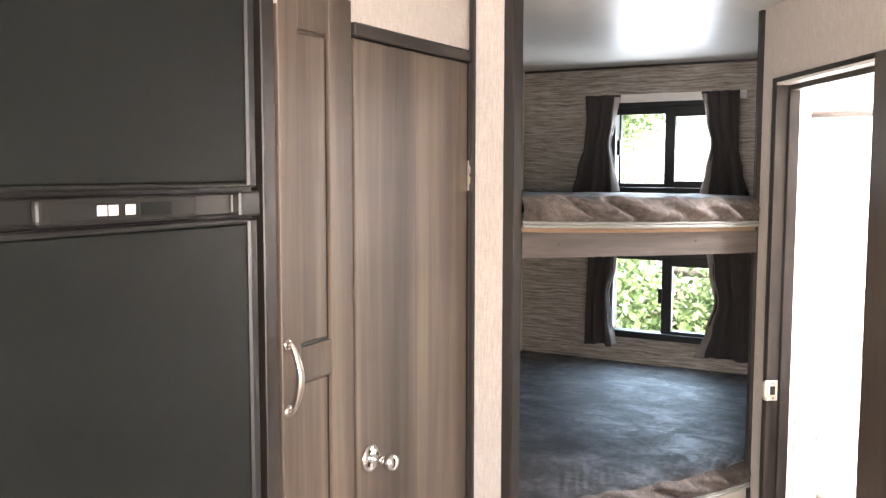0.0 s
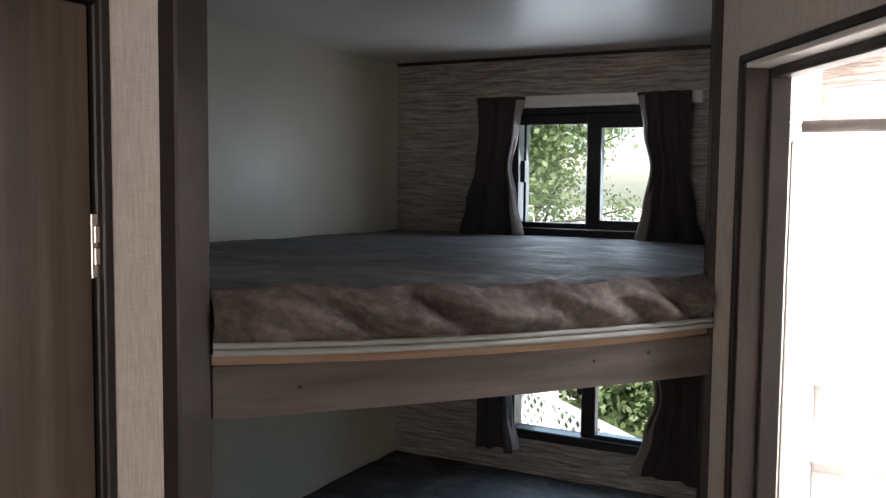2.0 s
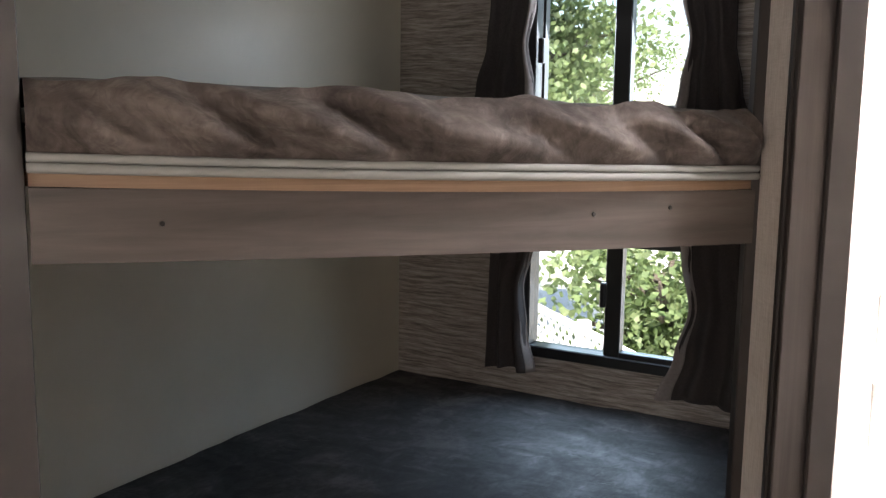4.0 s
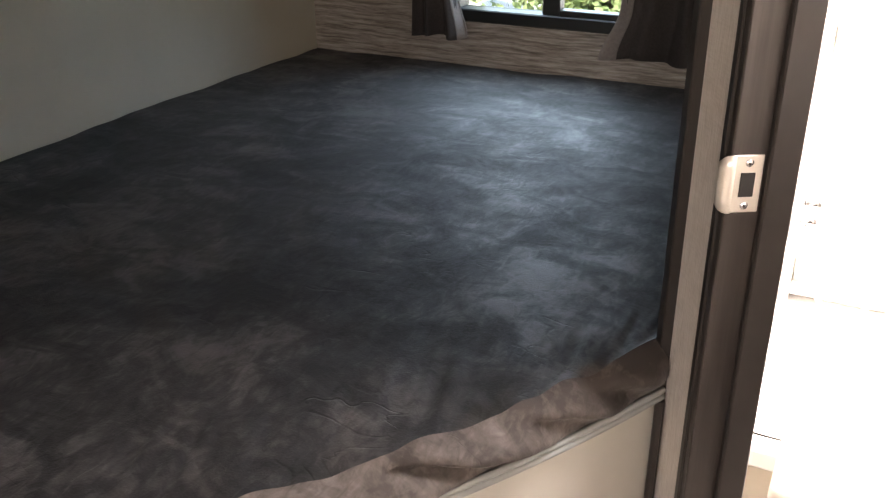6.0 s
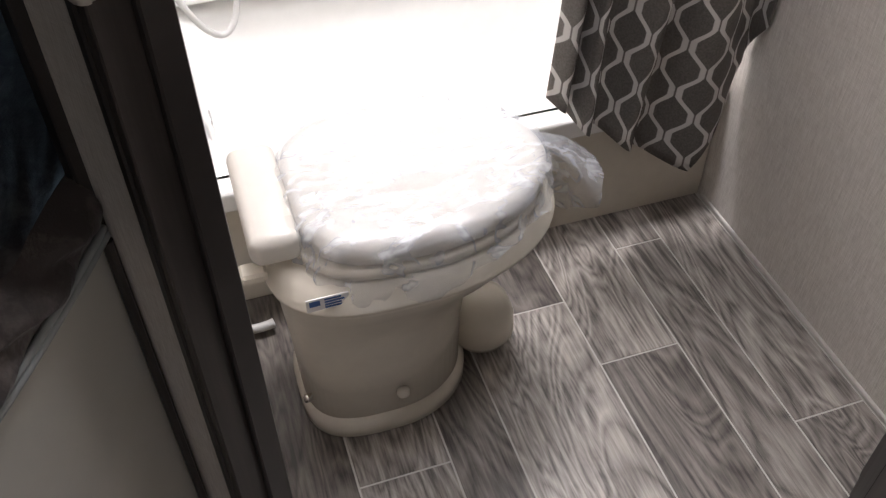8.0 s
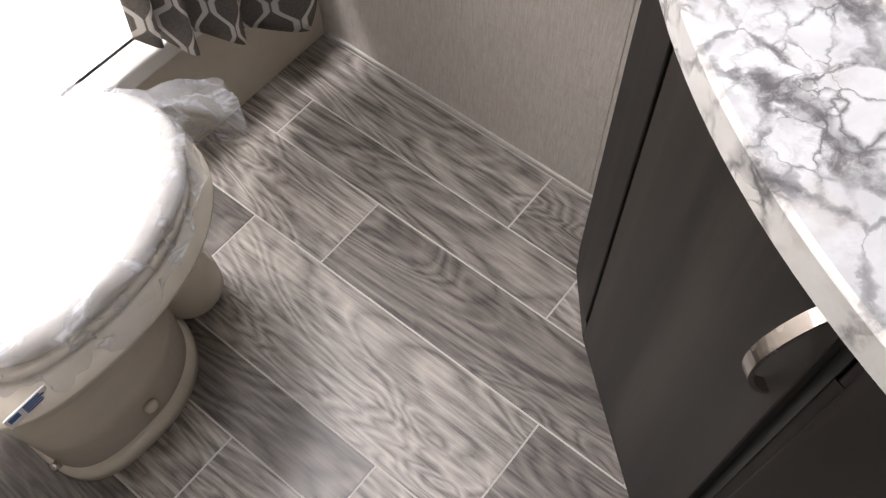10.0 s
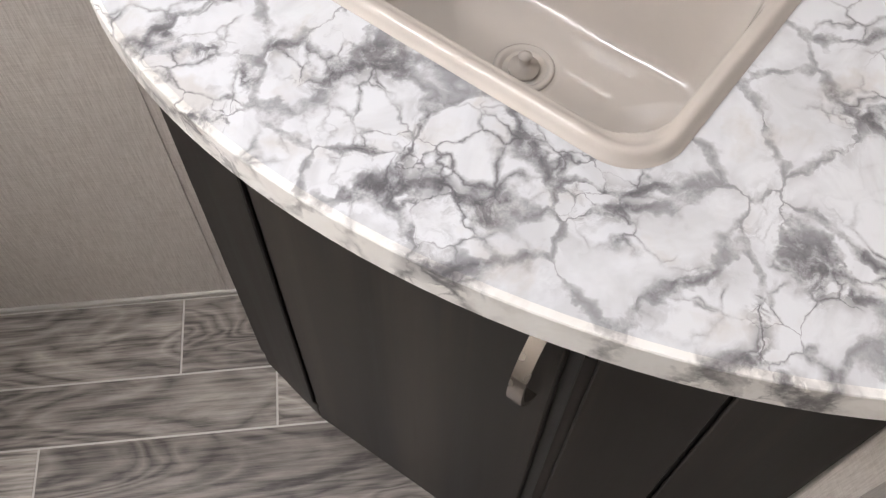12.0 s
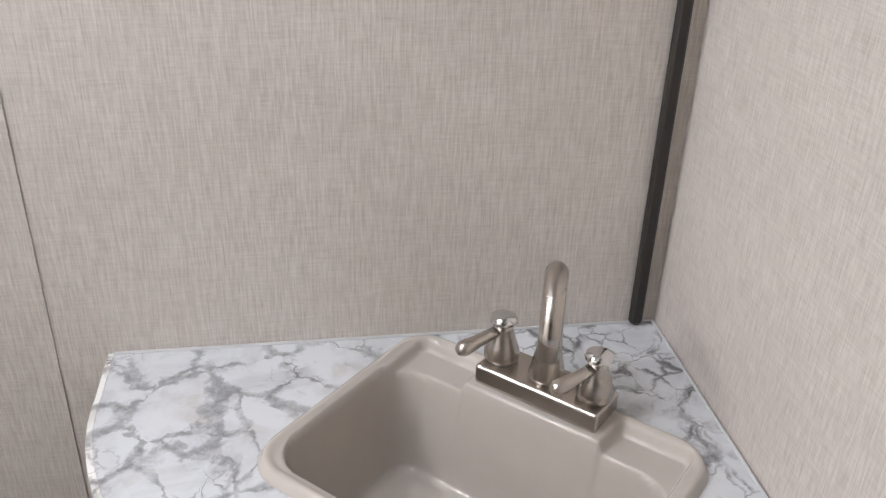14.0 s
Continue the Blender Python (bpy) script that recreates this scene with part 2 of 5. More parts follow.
def make_curtain_print():
    """Taupe cloth with a white ogee chain print, laid out in the cloth's own u, v in metres."""
    n = Nodes("ogee_print_cloth", 0.75)
    uv = n.node("ShaderNodeUVMap").outputs[0]
    sep = n.node("ShaderNodeSeparateXYZ", {0: uv})
    pitch, wave = 0.085, 0.092
    col = n.maths("DIVIDE", sep.outputs[0], pitch)
    swing = n.maths("MULTIPLY", n.maths("COSINE", n.maths("MULTIPLY", sep.outputs[1], 2 * math.pi / wave)), 0.40)
    swing = n.maths("MAXIMUM", n.maths("MINIMUM", swing, 0.33), -0.33)
    lines = None
    for sign, start in ((1, 0.0), (-1, 0.5)):
        x = n.maths("ADD", n.maths("MULTIPLY", swing, 0.5 * sign), n.maths("ADD", col, start))
        d = n.maths("ABSOLUTE", n.maths("SUBTRACT", n.maths("FRACT", x), 0.5))
        lines = d if lines is None else n.maths("MINIMUM", lines, d)
    mask = n.ramp(lines, (0.055, grey(1.0)), (0.075, grey(0.0)))
    weave = n.noise(n.coords((300, 300, 300)), 1.0, 2)
    cloth = n.ramp(weave, (0.3, (0.13, 0.115, 0.10)), (0.7, (0.19, 0.17, 0.15)))
    tint = n.mix(mask, cloth, (0.68, 0.65, 0.61))
    n.put("Base Color", tint)
    n.bump(weave, 0.2, 0.0006)
    glow = n.node("ShaderNodeBsdfTranslucent", {"Color": tint})
    m = n.node("ShaderNodeMixShader", {0: 0.28, 1: n.bsdf.outputs[0], 2: glow.outputs[0]})
    n.tree.links.new(m.outputs[0], n.tree.nodes["Material Output"].inputs[0])
    return n.mat


def make_film():
    """Thin clear plastic bag: hazy, glossy, milky along its stretched creases."""
    n = Nodes("clear_film", 0.16, colour=(0.86, 0.88, 0.92))
    c = n.coords((1, 2.6, 1), rotate=(0, 0, 1.25))
    a = n.maths("ABSOLUTE", n.maths("SUBTRACT", n.noise(c, 9, 3, 0.5, 0.8), 0.5))
    b = n.maths("ABSOLUTE", n.maths("SUBTRACT", n.noise(c, 19, 2, 0.5, 0.9), 0.5))
    patch = n.noise(n.coords(), 11, 3, 0.55)
    f = n.maths("ADD", n.maths("MULTIPLY", a, 2.0), n.maths("MULTIPLY", b, 0.9))
    n.bump(f, 0.22, 0.010)
    t = n.node("ShaderNodeBsdfTransparent", {"Color": (0.97, 0.97, 0.97, 1)})
    crease = n.ramp(f, (0.02, grey(0.46)), (0.14, grey(0.26)), (0.5, grey(0.14)))
    milky = n.maths("MULTIPLY", crease, n.maths("MULTIPLY_ADD", patch, 1.8, 0.15))
    m = n.node("ShaderNodeMixShader", {0: milky, 1: t.outputs[0], 2: n.bsdf.outputs[0]})
    n.tree.links.new(m.outputs[0], n.tree.nodes["Material Output"].inputs[0])
    return n.mat


def make_glass():
    n = Nodes("window_glass", 0.0, colour=(0.9, 0.94, 0.93))
    t = n.node("ShaderNodeBsdfTransparent", {"Color": (0.86, 0.9, 0.9, 1)})
    g = n.node("ShaderNodeBsdfGlossy", {"Roughness": 0.02})
    m = n.node("ShaderNodeMixShader", {0: 0.06, 1: t.outputs[0], 2: g.outputs[0]})
    n.tree.links.new(m.outputs[0], n.tree.nodes["Material Output"].inputs[0])
    return n.mat


def make_leaf():
    n = Nodes("leaf", 0.55, Subsurface_Weight=0.0)
    f = n.node("ShaderNodeNewGeometry").outputs["Random Per Island"]
    n.put("Base Color", n.ramp(f, (0.0, (0.10, 0.15, 0.055)), (0.5, (0.15, 0.20, 0.085)), (1.0, (0.21, 0.25, 0.12))))
    tr = n.node("ShaderNodeBsdfTranslucent", {"Color": (0.24, 0.32, 0.13, 1)})
    m = n.node("ShaderNodeMixShader", {0: 0.4, 1: n.bsdf.outputs[0], 2: tr.outputs[0]})
    n.tree.links.new(m.outputs[0], n.tree.nodes["Material Output"].inputs[0])
    return n.mat


BUNKWALL = plain("smooth_beige_panel", (0.47, 0.44, 0.355), 0.42, var=0.05, scale=6, bump=0.05)
BASE_PANEL = plain("smooth_grey_panel", (0.43, 0.41, 0.36), 0.45, var=0.05, scale=6, bump=0.05)
LINEN, STRATA = make_linen(), make_strata()
TRIM = plain("dark_brown_trim", (0.022, 0.018, 0.016), 0.4, var=0.15)
CASING = make_wood("grey_brown_casing", (0.018, 0.015, 0.013), (0.034, 0.028, 0.025), (0.056, 0.047, 0.042), rough=0.4, figure=0.3)
WOOD = make_wood("grey_brown_laminate", (0.034, 0.0245, 0.017), (0.078, 0.058, 0.043), (0.145, 0.111, 0.083), grain=(44, 44, 1.8), figure=0.68)
WOOD_DARK = make_wood("espresso_laminate", (0.005, 0.004, 0.0033), (0.016, 0.0132, 0.011), (0.046, 0.038, 0.031), grain=(46, 46, 1.3), rough=0.52, figure=0.55)
BOARD = make_wood("painted_pine_board", (0.036, 0.030, 0.026), (0.064, 0.053, 0.046), (0.10, 0.084, 0.073), grain=(5, 5, 60), rough=0.55, figure=0.5)
PLY = make_wood("bare_plywood_edge", (0.14, 0.085, 0.05), (0.20, 0.125, 0.075), (0.26, 0.17, 0.105), grain=(5, 5, 300), rough=0.6)
PLANK = make_plank()
GROUT = plain("pale_joint_vinyl", (0.56, 0.53, 0.49), 0.6)
MARBLE = make_marble()
# Paler copy of MARBLE: the light on the counter's edge is in its colour.
MARBLE_LIT = make_marble("marble_laminate_lit", (0.80, 0.785, 0.75), (0.86, 0.85, 0.82))
PLUSH = make_velour("dark_plush", (0.0045, 0.0042, 0.0043), (0.015, 0.014, 0.0145), (0.055, 0.050, 0.049), 6.0, 0.07)
PLUSH_SIDE = make_velour("taupe_plush", (0.045, 0.036, 0.032), (0.088, 0.072, 0.064), (0.165, 0.14, 0.125), 9.0)
PIPING = plain("grey_piping", (0.25, 0.26, 0.25), 0.7)
DRAPE = plain("dark_drape_cloth", (0.04, 0.034, 0.033), 0.85, var=0.2, scale=200)
LINING = plain("grey_lining_cloth", (0.26, 0.235, 0.225), 0.85, var=0.12, scale=150)
PRINT = make_curtain_print()
FRAME = plain("black_window_frame", (0.012, 0.013, 0.013), 0.35, var=0.1)
WHITE = plain("white_gelcoat", (0.80, 0.79, 0.76), 0.18, var=0.02)
WHITE_PLASTIC = plain("white_plastic", (0.75, 0.73, 0.70), 0.4, var=0.03)
CEIL = plain("white_ceiling_vinyl", (0.66, 0.65, 0.62), 0.40, var=0.03, scale=12, bump=0.05)
IVORY = plain("ivory_plastic", (0.55, 0.52, 0.465), 0.3, var=0.03)
BONE = plain("bone_plastic", (0.62, 0.57, 0.48), 0.22, var=0.03)
SINK = plain("almond_plastic", (0.50, 0.46, 0.415), 0.035, var=0.02)
FILM, GLASS, LEAF = make_film(), make_glass(), make_leaf()
NICKEL = plain("brushed_nickel", (0.55, 0.51, 0.47), 0.26, 1.0, var=0.04)
SATIN = plain("satin_plated_steel", (0.72, 0.67, 0.60), 0.38, 0.55, var=0.04)
ROD = plain("grey_painted_rod", (0.085, 0.075, 0.07), 0.45)
CHROME = plain("chrome", (0.75, 0.75, 0.76), 0.1, 1.0, var=0.02, bump=0)
PANEL_BLACK = plain("black_fridge_panel", (0.006, 0.0078, 0.0072), 0.5, Specular_IOR_Level=0.3, var=0.15, scale=60, bump=0.25)
BLACK = plain("black_plastic", (0.014, 0.014, 0.014), 0.4)
LABEL_GREY = plain("pale_print", (0.6, 0.6, 0.6), 0.5)
LABEL_BLUE = plain("blue_print", (0.03, 0.09, 0.25), 0.5)
BARK = plain("bark", (0.09, 0.07, 0.055), 0.9, var=0.4, scale=14, bump=0.6)
GRAVEL = plain("pale_gravel", (0.55, 0.53, 0.49), 0.9, var=0.3, scale=40, bump=0.5)
HOSE = plain("white_vinyl_hose", (0.55, 0.54, 0.52), 0.45)
BRASS = plain("brass_fitting", (0.55, 0.40, 0.18), 0.3, 1.0)

# ---------------------------------------------------------------- mesh helpers


def finish(name, bm, material, smooth=False):
    bmesh.ops.recalc_face_normals(bm, faces=bm.faces)
    me = bpy.data.meshes.new(name)
    bm.to_mesh(me)
    bm.free()
    me.materials.append(material)
    if smooth:
        for p in me.polygons:
            p.use_smooth = True
    return me


def sagging(bm):
    """Lets the upper bunk hang a little lower towards the bathroom door."""
    for v in bm.verts:
        v.co.z += 0.008 - 0.016 * min(1, max(0, (v.co.x + 0.69) / 0.44))
    return bm


def part(name, bm, material, parent=None, label="", smooth=False):
    ob = new(name, finish(name, bm, material, smooth))
    if parent is not None:
        ob.parent = parent
        above = parent.matrix_world if parent.parent is None else parent.parent.matrix_world @ parent.matrix_parent_inverse @ parent.matrix_basis
        ob.matrix_parent_inverse = above.inverted()
    return tagged(ob, label)


def thing(name, at=(0, 0, 0), label="", category="", group="", kind=""):
    ob = new(name)
    ob.empty_display_size = 0.05
    ob.location = at
    ob.matrix_world = Matrix.Translation(at)
    return tagged(ob, label, category, group, kind)


def box(x0, x1, y0, y1, z0, z1, bevel=0.0, bm=None, turn=None, segments=1):
    """A box, bevelled on all edges; turn: a matrix applied to it."""
    own = bm or bmesh.new()
    made = bmesh.ops.create_cube(own, size=1)["verts"]
    bmesh.ops.scale(own, verts=made, vec=(x1 - x0, y1 - y0, z1 - z0))
    bmesh.ops.translate(own, verts=made, vec=((x0 + x1) / 2, (y0 + y1) / 2, (z0 + z1) / 2))
    if turn is not None:
        bmesh.ops.transform(own, verts=made, matrix=turn)
    if bevel:
        edges = list({e for v in made for e in v.link_edges})
        bmesh.ops.bevel(own, geom=edges, offset=bevel, segments=segments, profile=0.5, affect="EDGES")
    return own


def prism(outline, z0, z1, bm=None, bevel=0.0):
    """An upright prism over a plan outline."""
    own = bm or bmesh.new()
    lo = [own.verts.new((x, y, z0)) for x, y in outline]
    hi = [own.verts.new((x, y, z1)) for x, y in outline]
    n = len(outline)
    top = own.faces.new(hi)
    own.faces.new(lo[::-1])
    for i in range(n):
        own.faces.new((lo[i], lo[(i + 1) % n], hi[(i + 1) % n], hi[i]))
    if bevel:
        bmesh.ops.bevel(own, geom=list(top.edges), offset=bevel, segments=3, profile=0.5, affect="EDGES")
    return own


def sheet(rows, bm=None, closed=False, cap=False):
    """A skin over rows of points."""
    own = bm or bmesh.new()
    grid = [[own.verts.new(p) for p in row] for row in rows]
    for a, b in zip(grid, grid[1:]):
        span = len(a) if closed else len(a) - 1
        for i in range(span):
            j = (i + 1) % len(a)
            own.faces.new((a[i], a[j], b[j], b[i]))
    if cap:
        own.faces.new(grid[0][::-1])
        own.faces.new(grid[-1])
    return own


def ring(cx, cy, z, rx, ry, n=32, power=2.0, turn=0.0):
    """A superellipse of points at height z."""
    out = []
    for i in range(n):
        a = 2 * math.pi * i / n
        c, s = math.cos(a), math.sin(a)
        x = rx * math.copysign(abs(c) ** (2 / power), c)
        y = ry * math.copysign(abs(s) ** (2 / power), s)
        out.append((cx + x * math.cos(turn) - y * math.sin(turn), cy + x * math.sin(turn) + y * math.cos(turn), z))
    return out


def tube(points, radius, sides=10, bm=None, radii=None):
    """A round tube along points."""
    own = bm or bmesh.new()
    pts = [Vector(p) for p in points]
    rows = []
    side = None
    for i, p in enumerate(pts):
        d = (pts[min(i + 1, len(pts) - 1)] - pts[max(i - 1, 0)]).normalized()
        if side is None:
            side = d.orthogonal().normalized()
        side = (side - d * side.dot(d)).normalized()
        up = d.cross(side)
        r = radii[i] if radii else radius
        rows.append([p + (side * math.cos(a) + up * math.sin(a)) * r for a in (2 * math.pi * k / sides for k in range(sides))])
    return sheet(rows, own, closed=True, cap=True)


def lathe(profile, at, sides=24, bm=None, turn=None):
    """A turned shape: profile of (radius, height) about z, then turned and moved."""
    m = Matrix.Translation(at) @ (turn or Matrix())
    rows = [[m @ Vector((r * math.cos(a), r * math.sin(a), h)) for a in (2 * math.pi * k / sides for k in range(sides))] for r, h in profile]
    return sheet(rows, bm, closed=True, cap=True)


def bez(p0, p1, p2, p3, n):
    out = []
    for i in range(n + 1):
        t = i / n
        u = 1 - t
        out.append(tuple(u**3 * a + 3 * u * u * t * b + 3 * u * t * t * c + t**3 * d for a, b, c, d in zip(p0, p1, p2, p3)))
    return out


def along(a, b):
    """The matrix that lays x along the plan line from a to b, with its origin at a."""
    return Matrix.Translation((a[0], a[1], 0)) @ Matrix.Rotation(math.atan2(b[1] - a[1], b[0] - a[0]), 4, "Z")


def structure(name, bm, material, label="", category="wall"):
    return tagged(part(name, bm, material), label, category, kind="structure")


# ---------------------------------------------------------------- the shell
POST_L, POST_R = (-0.694, 2.228), (-0.248, 2.868)      # ends of the bunk's slanted opening
DOOR_A, DOOR_B = (-0.199, 2.797), (0.127, 2.253)       # ends of the bathroom door's casing
CORNER = (0.228, 2.084)                                # where the slanted wall meets the bathroom's front wall

floor = structure("floor", box(XL - WALL, XR + WALL, YF - WALL, YR + WALL, -0.06, -0.0014), GROUT, "vinyl floor with pale joints between grey oak planks", "floor")
ceil_bm = bmesh.new()
SKX0, SKX1, SKY0, SKY1 = 0.05, 0.55, 3.48, 3.78
VX0, VX1, VY0, VY1 = 0.20, 0.54, 2.78, 3.12
for x0, x1, y0, y1 in ((XL - WALL, XR + WALL, YF - WALL, VY0), (XL - WALL, VX0, VY0, VY1), (VX1, XR + WALL, VY0, VY1), (XL - WALL, XR + WALL, VY1, SKY0), (XL - WALL, XR + WALL, SKY1, YR + WALL), (XL - WALL, SKX0, SKY0, SKY1), (SKX1, XR + WALL, SKY0, SKY1)):
    box(x0, x1, y0, y1, HT, HT + 0.05, bm=ceil_bm)
structure("ceiling", ceil_bm, CEIL, "white vinyl ceiling with a soft sheen", "ceiling")

rear = bmesh.new()
for x0, x1, z0, z1 in ((XL - WALL, WX0, 0, HT), (WX1, XR + WALL, 0, HT), (WX0, WX1, 0, LZ0), (WX0, WX1, LZ1, UZ0), (WX0, WX1, UZ1, HT)):
    box(x0, x1, YR, YR + WALL, z0, z1, bm=rear)
structure("wall_rear", rear, STRATA, "rear wall papered in grey-brown stacked stone print")
structure("wall_left", box(XL - WALL, XL, YF, YR, 0, HT), BUNKWALL, "smooth beige side wall beside the bunks")
# unseen opening added in the side wall for its lamp
SWY0, SWY1, SWZ0, SWZ1 = -0.9, 0.2, 0.97, 1.63
right = bmesh.new()
for y0, y1, z0, z1 in ((YF, SWY0, 0, HT), (SWY1, YR, 0, HT), (SWY0, SWY1, 0, SWZ0), (SWY0, SWY1, SWZ1, HT)):
    box(XR, XR + WALL, y0, y1, z0, z1, bm=right)
structure("wall_right", right, LINEN, "pale linen-textured side wall")
# unseen opening added in the end wall for its lamp
front = bmesh.new()
for x0, x1, z0, z1 in ((XL - WALL, -0.85, 0, HT), (0.45, XR + WALL, 0, HT), (-0.85, 0.45, 0, 1.05), (-0.85, 0.45, 1.65, HT)):
    box(x0, x1, YF - WALL, YF, z0, z1, bm=front)
structure("wall_front", front, LINEN, "pale linen-textured end wall")
structure("wall_closet_end", box(XL, -0.712, 2.186, 2.226, 0, HT), LINEN, "narrow pale partition between closet and bunk")
structure("wall_bunk_bath", box(-0.245, -0.205, 2.872, YR, 0, HT), LINEN, "pale partition between bunk and bathtub")
structure("wall_bath_front", box(CORNER[0], XR, CORNER[1] - WALL, CORNER[1], 0, HT), LINEN, "pale linen-textured bathroom wall behind the vanity")

# the slanted wall with the bathroom door's opening
dm = along(POST_R, CORNER)
dl = math.dist(POST_R, CORNER)
d0 = math.dist(POST_R, DOOR_A)
d1 = math.dist(POST_R, DOOR_B)
CAS = 0.012
slant = bmesh.new()
for x0, x1, z0, z1, deep in ((0, d0 + CAS, 0, HT, WALL), (d1 - CAS, dl, 0, HT, 0.022), (d0 + CAS, d1 - CAS, 1.784, HT, WALL)):
    box(x0, x1, 0, deep, z0, z1, bm=slant, turn=dm)
structure("wall_slanted", slant, LINEN, "slanted pale wall around the bathroom doorway")


def door_casing():
    door = thing("door_1", (DOOR_B[0], DOOR_B[1], 0), "open grey-brown wooden bathroom door in a dark casing", "door", kind="structure")
    for x0, x1, z0, z1 in ((d0, d0 + CAS, 0, 1.796), (d1 - CAS, d1, 0, 1.796), (d0 + CAS, d1 - CAS, 1.784, 1.796)):
        part("casing", box(x0, x1, -0.009, 0.0, z0, z1, 0.002, turn=dm), TRIM, door, "thin dark edge trim")
    e0, e1 = d0 + CAS, d1 - CAS
    # only the head jamb is white, painting in the bright strip of light there
    for x0, x1, z0, z1, m, deep in ((e0, e0 + 0.012, 0, 1.784, CASING, 0.054), (e1 - 0.012, e1, 0, 1.784, CASING, 0.028), (e0 + 0.012, e1 - 0.012, 1.776, 1.784, WHITE_PLASTIC, 0.054)):
        part("jamb", box(x0, x1, -0.007, deep, z0, z1, 0.0015, turn=dm), m, door)
    for x0, x1, z0, z1 in ((e0 + 0.012, e0 + 0.022, 0, 1.776), (e0 + 0.022, e1 - 0.014, 1.762, 1.776)):
        part("door_stop", box(x0, x1, 0.026, 0.056, z0, z1, 0.002, turn=dm), TRIM, door, "dark stop strip")
    sx = e0 + 0.0125
    plate = part("strike_plate", box(sx, sx + 0.0022, -0.004, 0.024, 0.923, 0.980, 0.0009, turn=dm), SATIN, door, "satin metal strike plate")
    lip = [[dm @ Vector((sx + 0.0022 - 0.010 * (1 - math.cos(a)), -0.003 - 0.012 * math.sin(a), 0.9515 + h * (0.0285 - 0.0085 * (a / 1.35) ** 3))) for h in (-1, -0.6, 0, 0.6, 1)] for a in (0, 0.3, 0.6, 0.9, 1.2, 1.35)]
    tongue = part("lip", sheet(lip), SATIN, plate, smooth=True)
    tongue.modifiers.new("thick", "SOLIDIFY").thickness = 0.0018
    # black patch on the plate for the dark inside of the hole
    part("latch_hole", box(sx + 0.002, sx + 0.0028, 0.003, 0.017, 0.939, 0.963, 0.0003, turn=dm), BLACK, plate, "black patch for the shade in the latch hole")
    for z in (0.9305, 0.9725):
        part("screw", lathe([(0.0042, 0), (0.0038, 0.0011), (0.001, 0.0016)], dm @ Vector((sx + 0.0022, 0.010, z)), 12, turn=dm.to_3x3().to_4x4() @ Matrix.Rotation(radians(90), 4, "Y")), CHROME, plate, smooth=True)
    h = dm @ Vector((d1 - CAS - 0.012, -0.016, 0))
    slab_m = Matrix.Translation(h) @ Matrix.Rotation(math.atan2(-0.895, 0.445), 4, "Z")
    part("door_slab", box(0, 0.53, -0.028, 0, 0.02, 1.785, 0.002, turn=slab_m), WOOD, door, "grey-brown wood-grain slab")
    return door


door_casing()

# ---------------------------------------------------------------- trims of the shell


def trim(name, bm, label, material=TRIM):
    return tagged(part(name, bm, material), label, "trim", kind="structure")


trim("trim_bunk_left", box(-0.714, -0.686, 2.180, 2.232, 0, HT, 0.003), "dark brown upright trim beside the bunk opening")
trim("trim_bunk_right", box(-0.020, 0.0, -0.012, 0.045, 0, HT, 0.002, turn=dm), "dark brown upright trim beside the bunk opening")
trim("trim_closet_end", box(-0.803, -0.790, 2.172, 2.186, 0, HT, 0.002), "dark brown corner trim beside the closet")
trim("trim_corner_hall", box(dl - 0.012, dl + 0.014, -0.014, 0.012, 0, HT, 0.003, turn=dm), "dark brown corner trim on the slanted wall")
trim("trim_bath_corner", box(XR - 0.012, XR - 0.001, CORNER[1] + 0.018, CORNER[1] + 0.032, 0.87, HT, 0.003), "dark brown trim strip in the bathroom corner")
trim("trim_wall_seam", box(XR - 0.0015, XR + 0.001, 2.7195, 2.7225, 0, HT), "thin seam between two pale wall panels", LINEN)
# dark strip added for the shadow where rear wall meets ceiling
trim("trim_rear_top", box(XL, -0.245, YR - 0.006, YR, HT - 0.010, HT, 0.002), "thin dark strip for the shadow line under the ceiling")
trim("baseboard", box(XR - 0.006, XR, 2.664, 3.33, 0.0, 0.012, 0.002), "thin pale strip along the bathroom floor", GROUT)

# ---------------------------------------------------------------- bunks


def bunk_curve(push=0.0, n=20, sag=0.036):
    """The bowed front line of the bunks in plan, pushed outwards."""
    ax, ay = POST_L
    bx, by = POST_R
    ax, ay, bx, by = ax + 0.006, ay + 0.006, bx - 0.006, by - 0.006
    dx, dy = bx - ax, by - ay
    ln = math.hypot(dx, dy)
    nx, ny = dy / ln, -dx / ln
    out = []
    for i in range(n + 1):
        t = i / n
        b = sag * (1 - (2 * t - 1) ** 2) + push
        out.append((ax + dx * t + nx * b, ay + dy * t + ny * b))
    return out


def bunk_outline(push=0.0, n=20, inset=0.004):
    return [*bunk_curve(push, n), (-0.249, YR - inset), (XL + inset, YR - inset), (XL + inset, 2.234)]


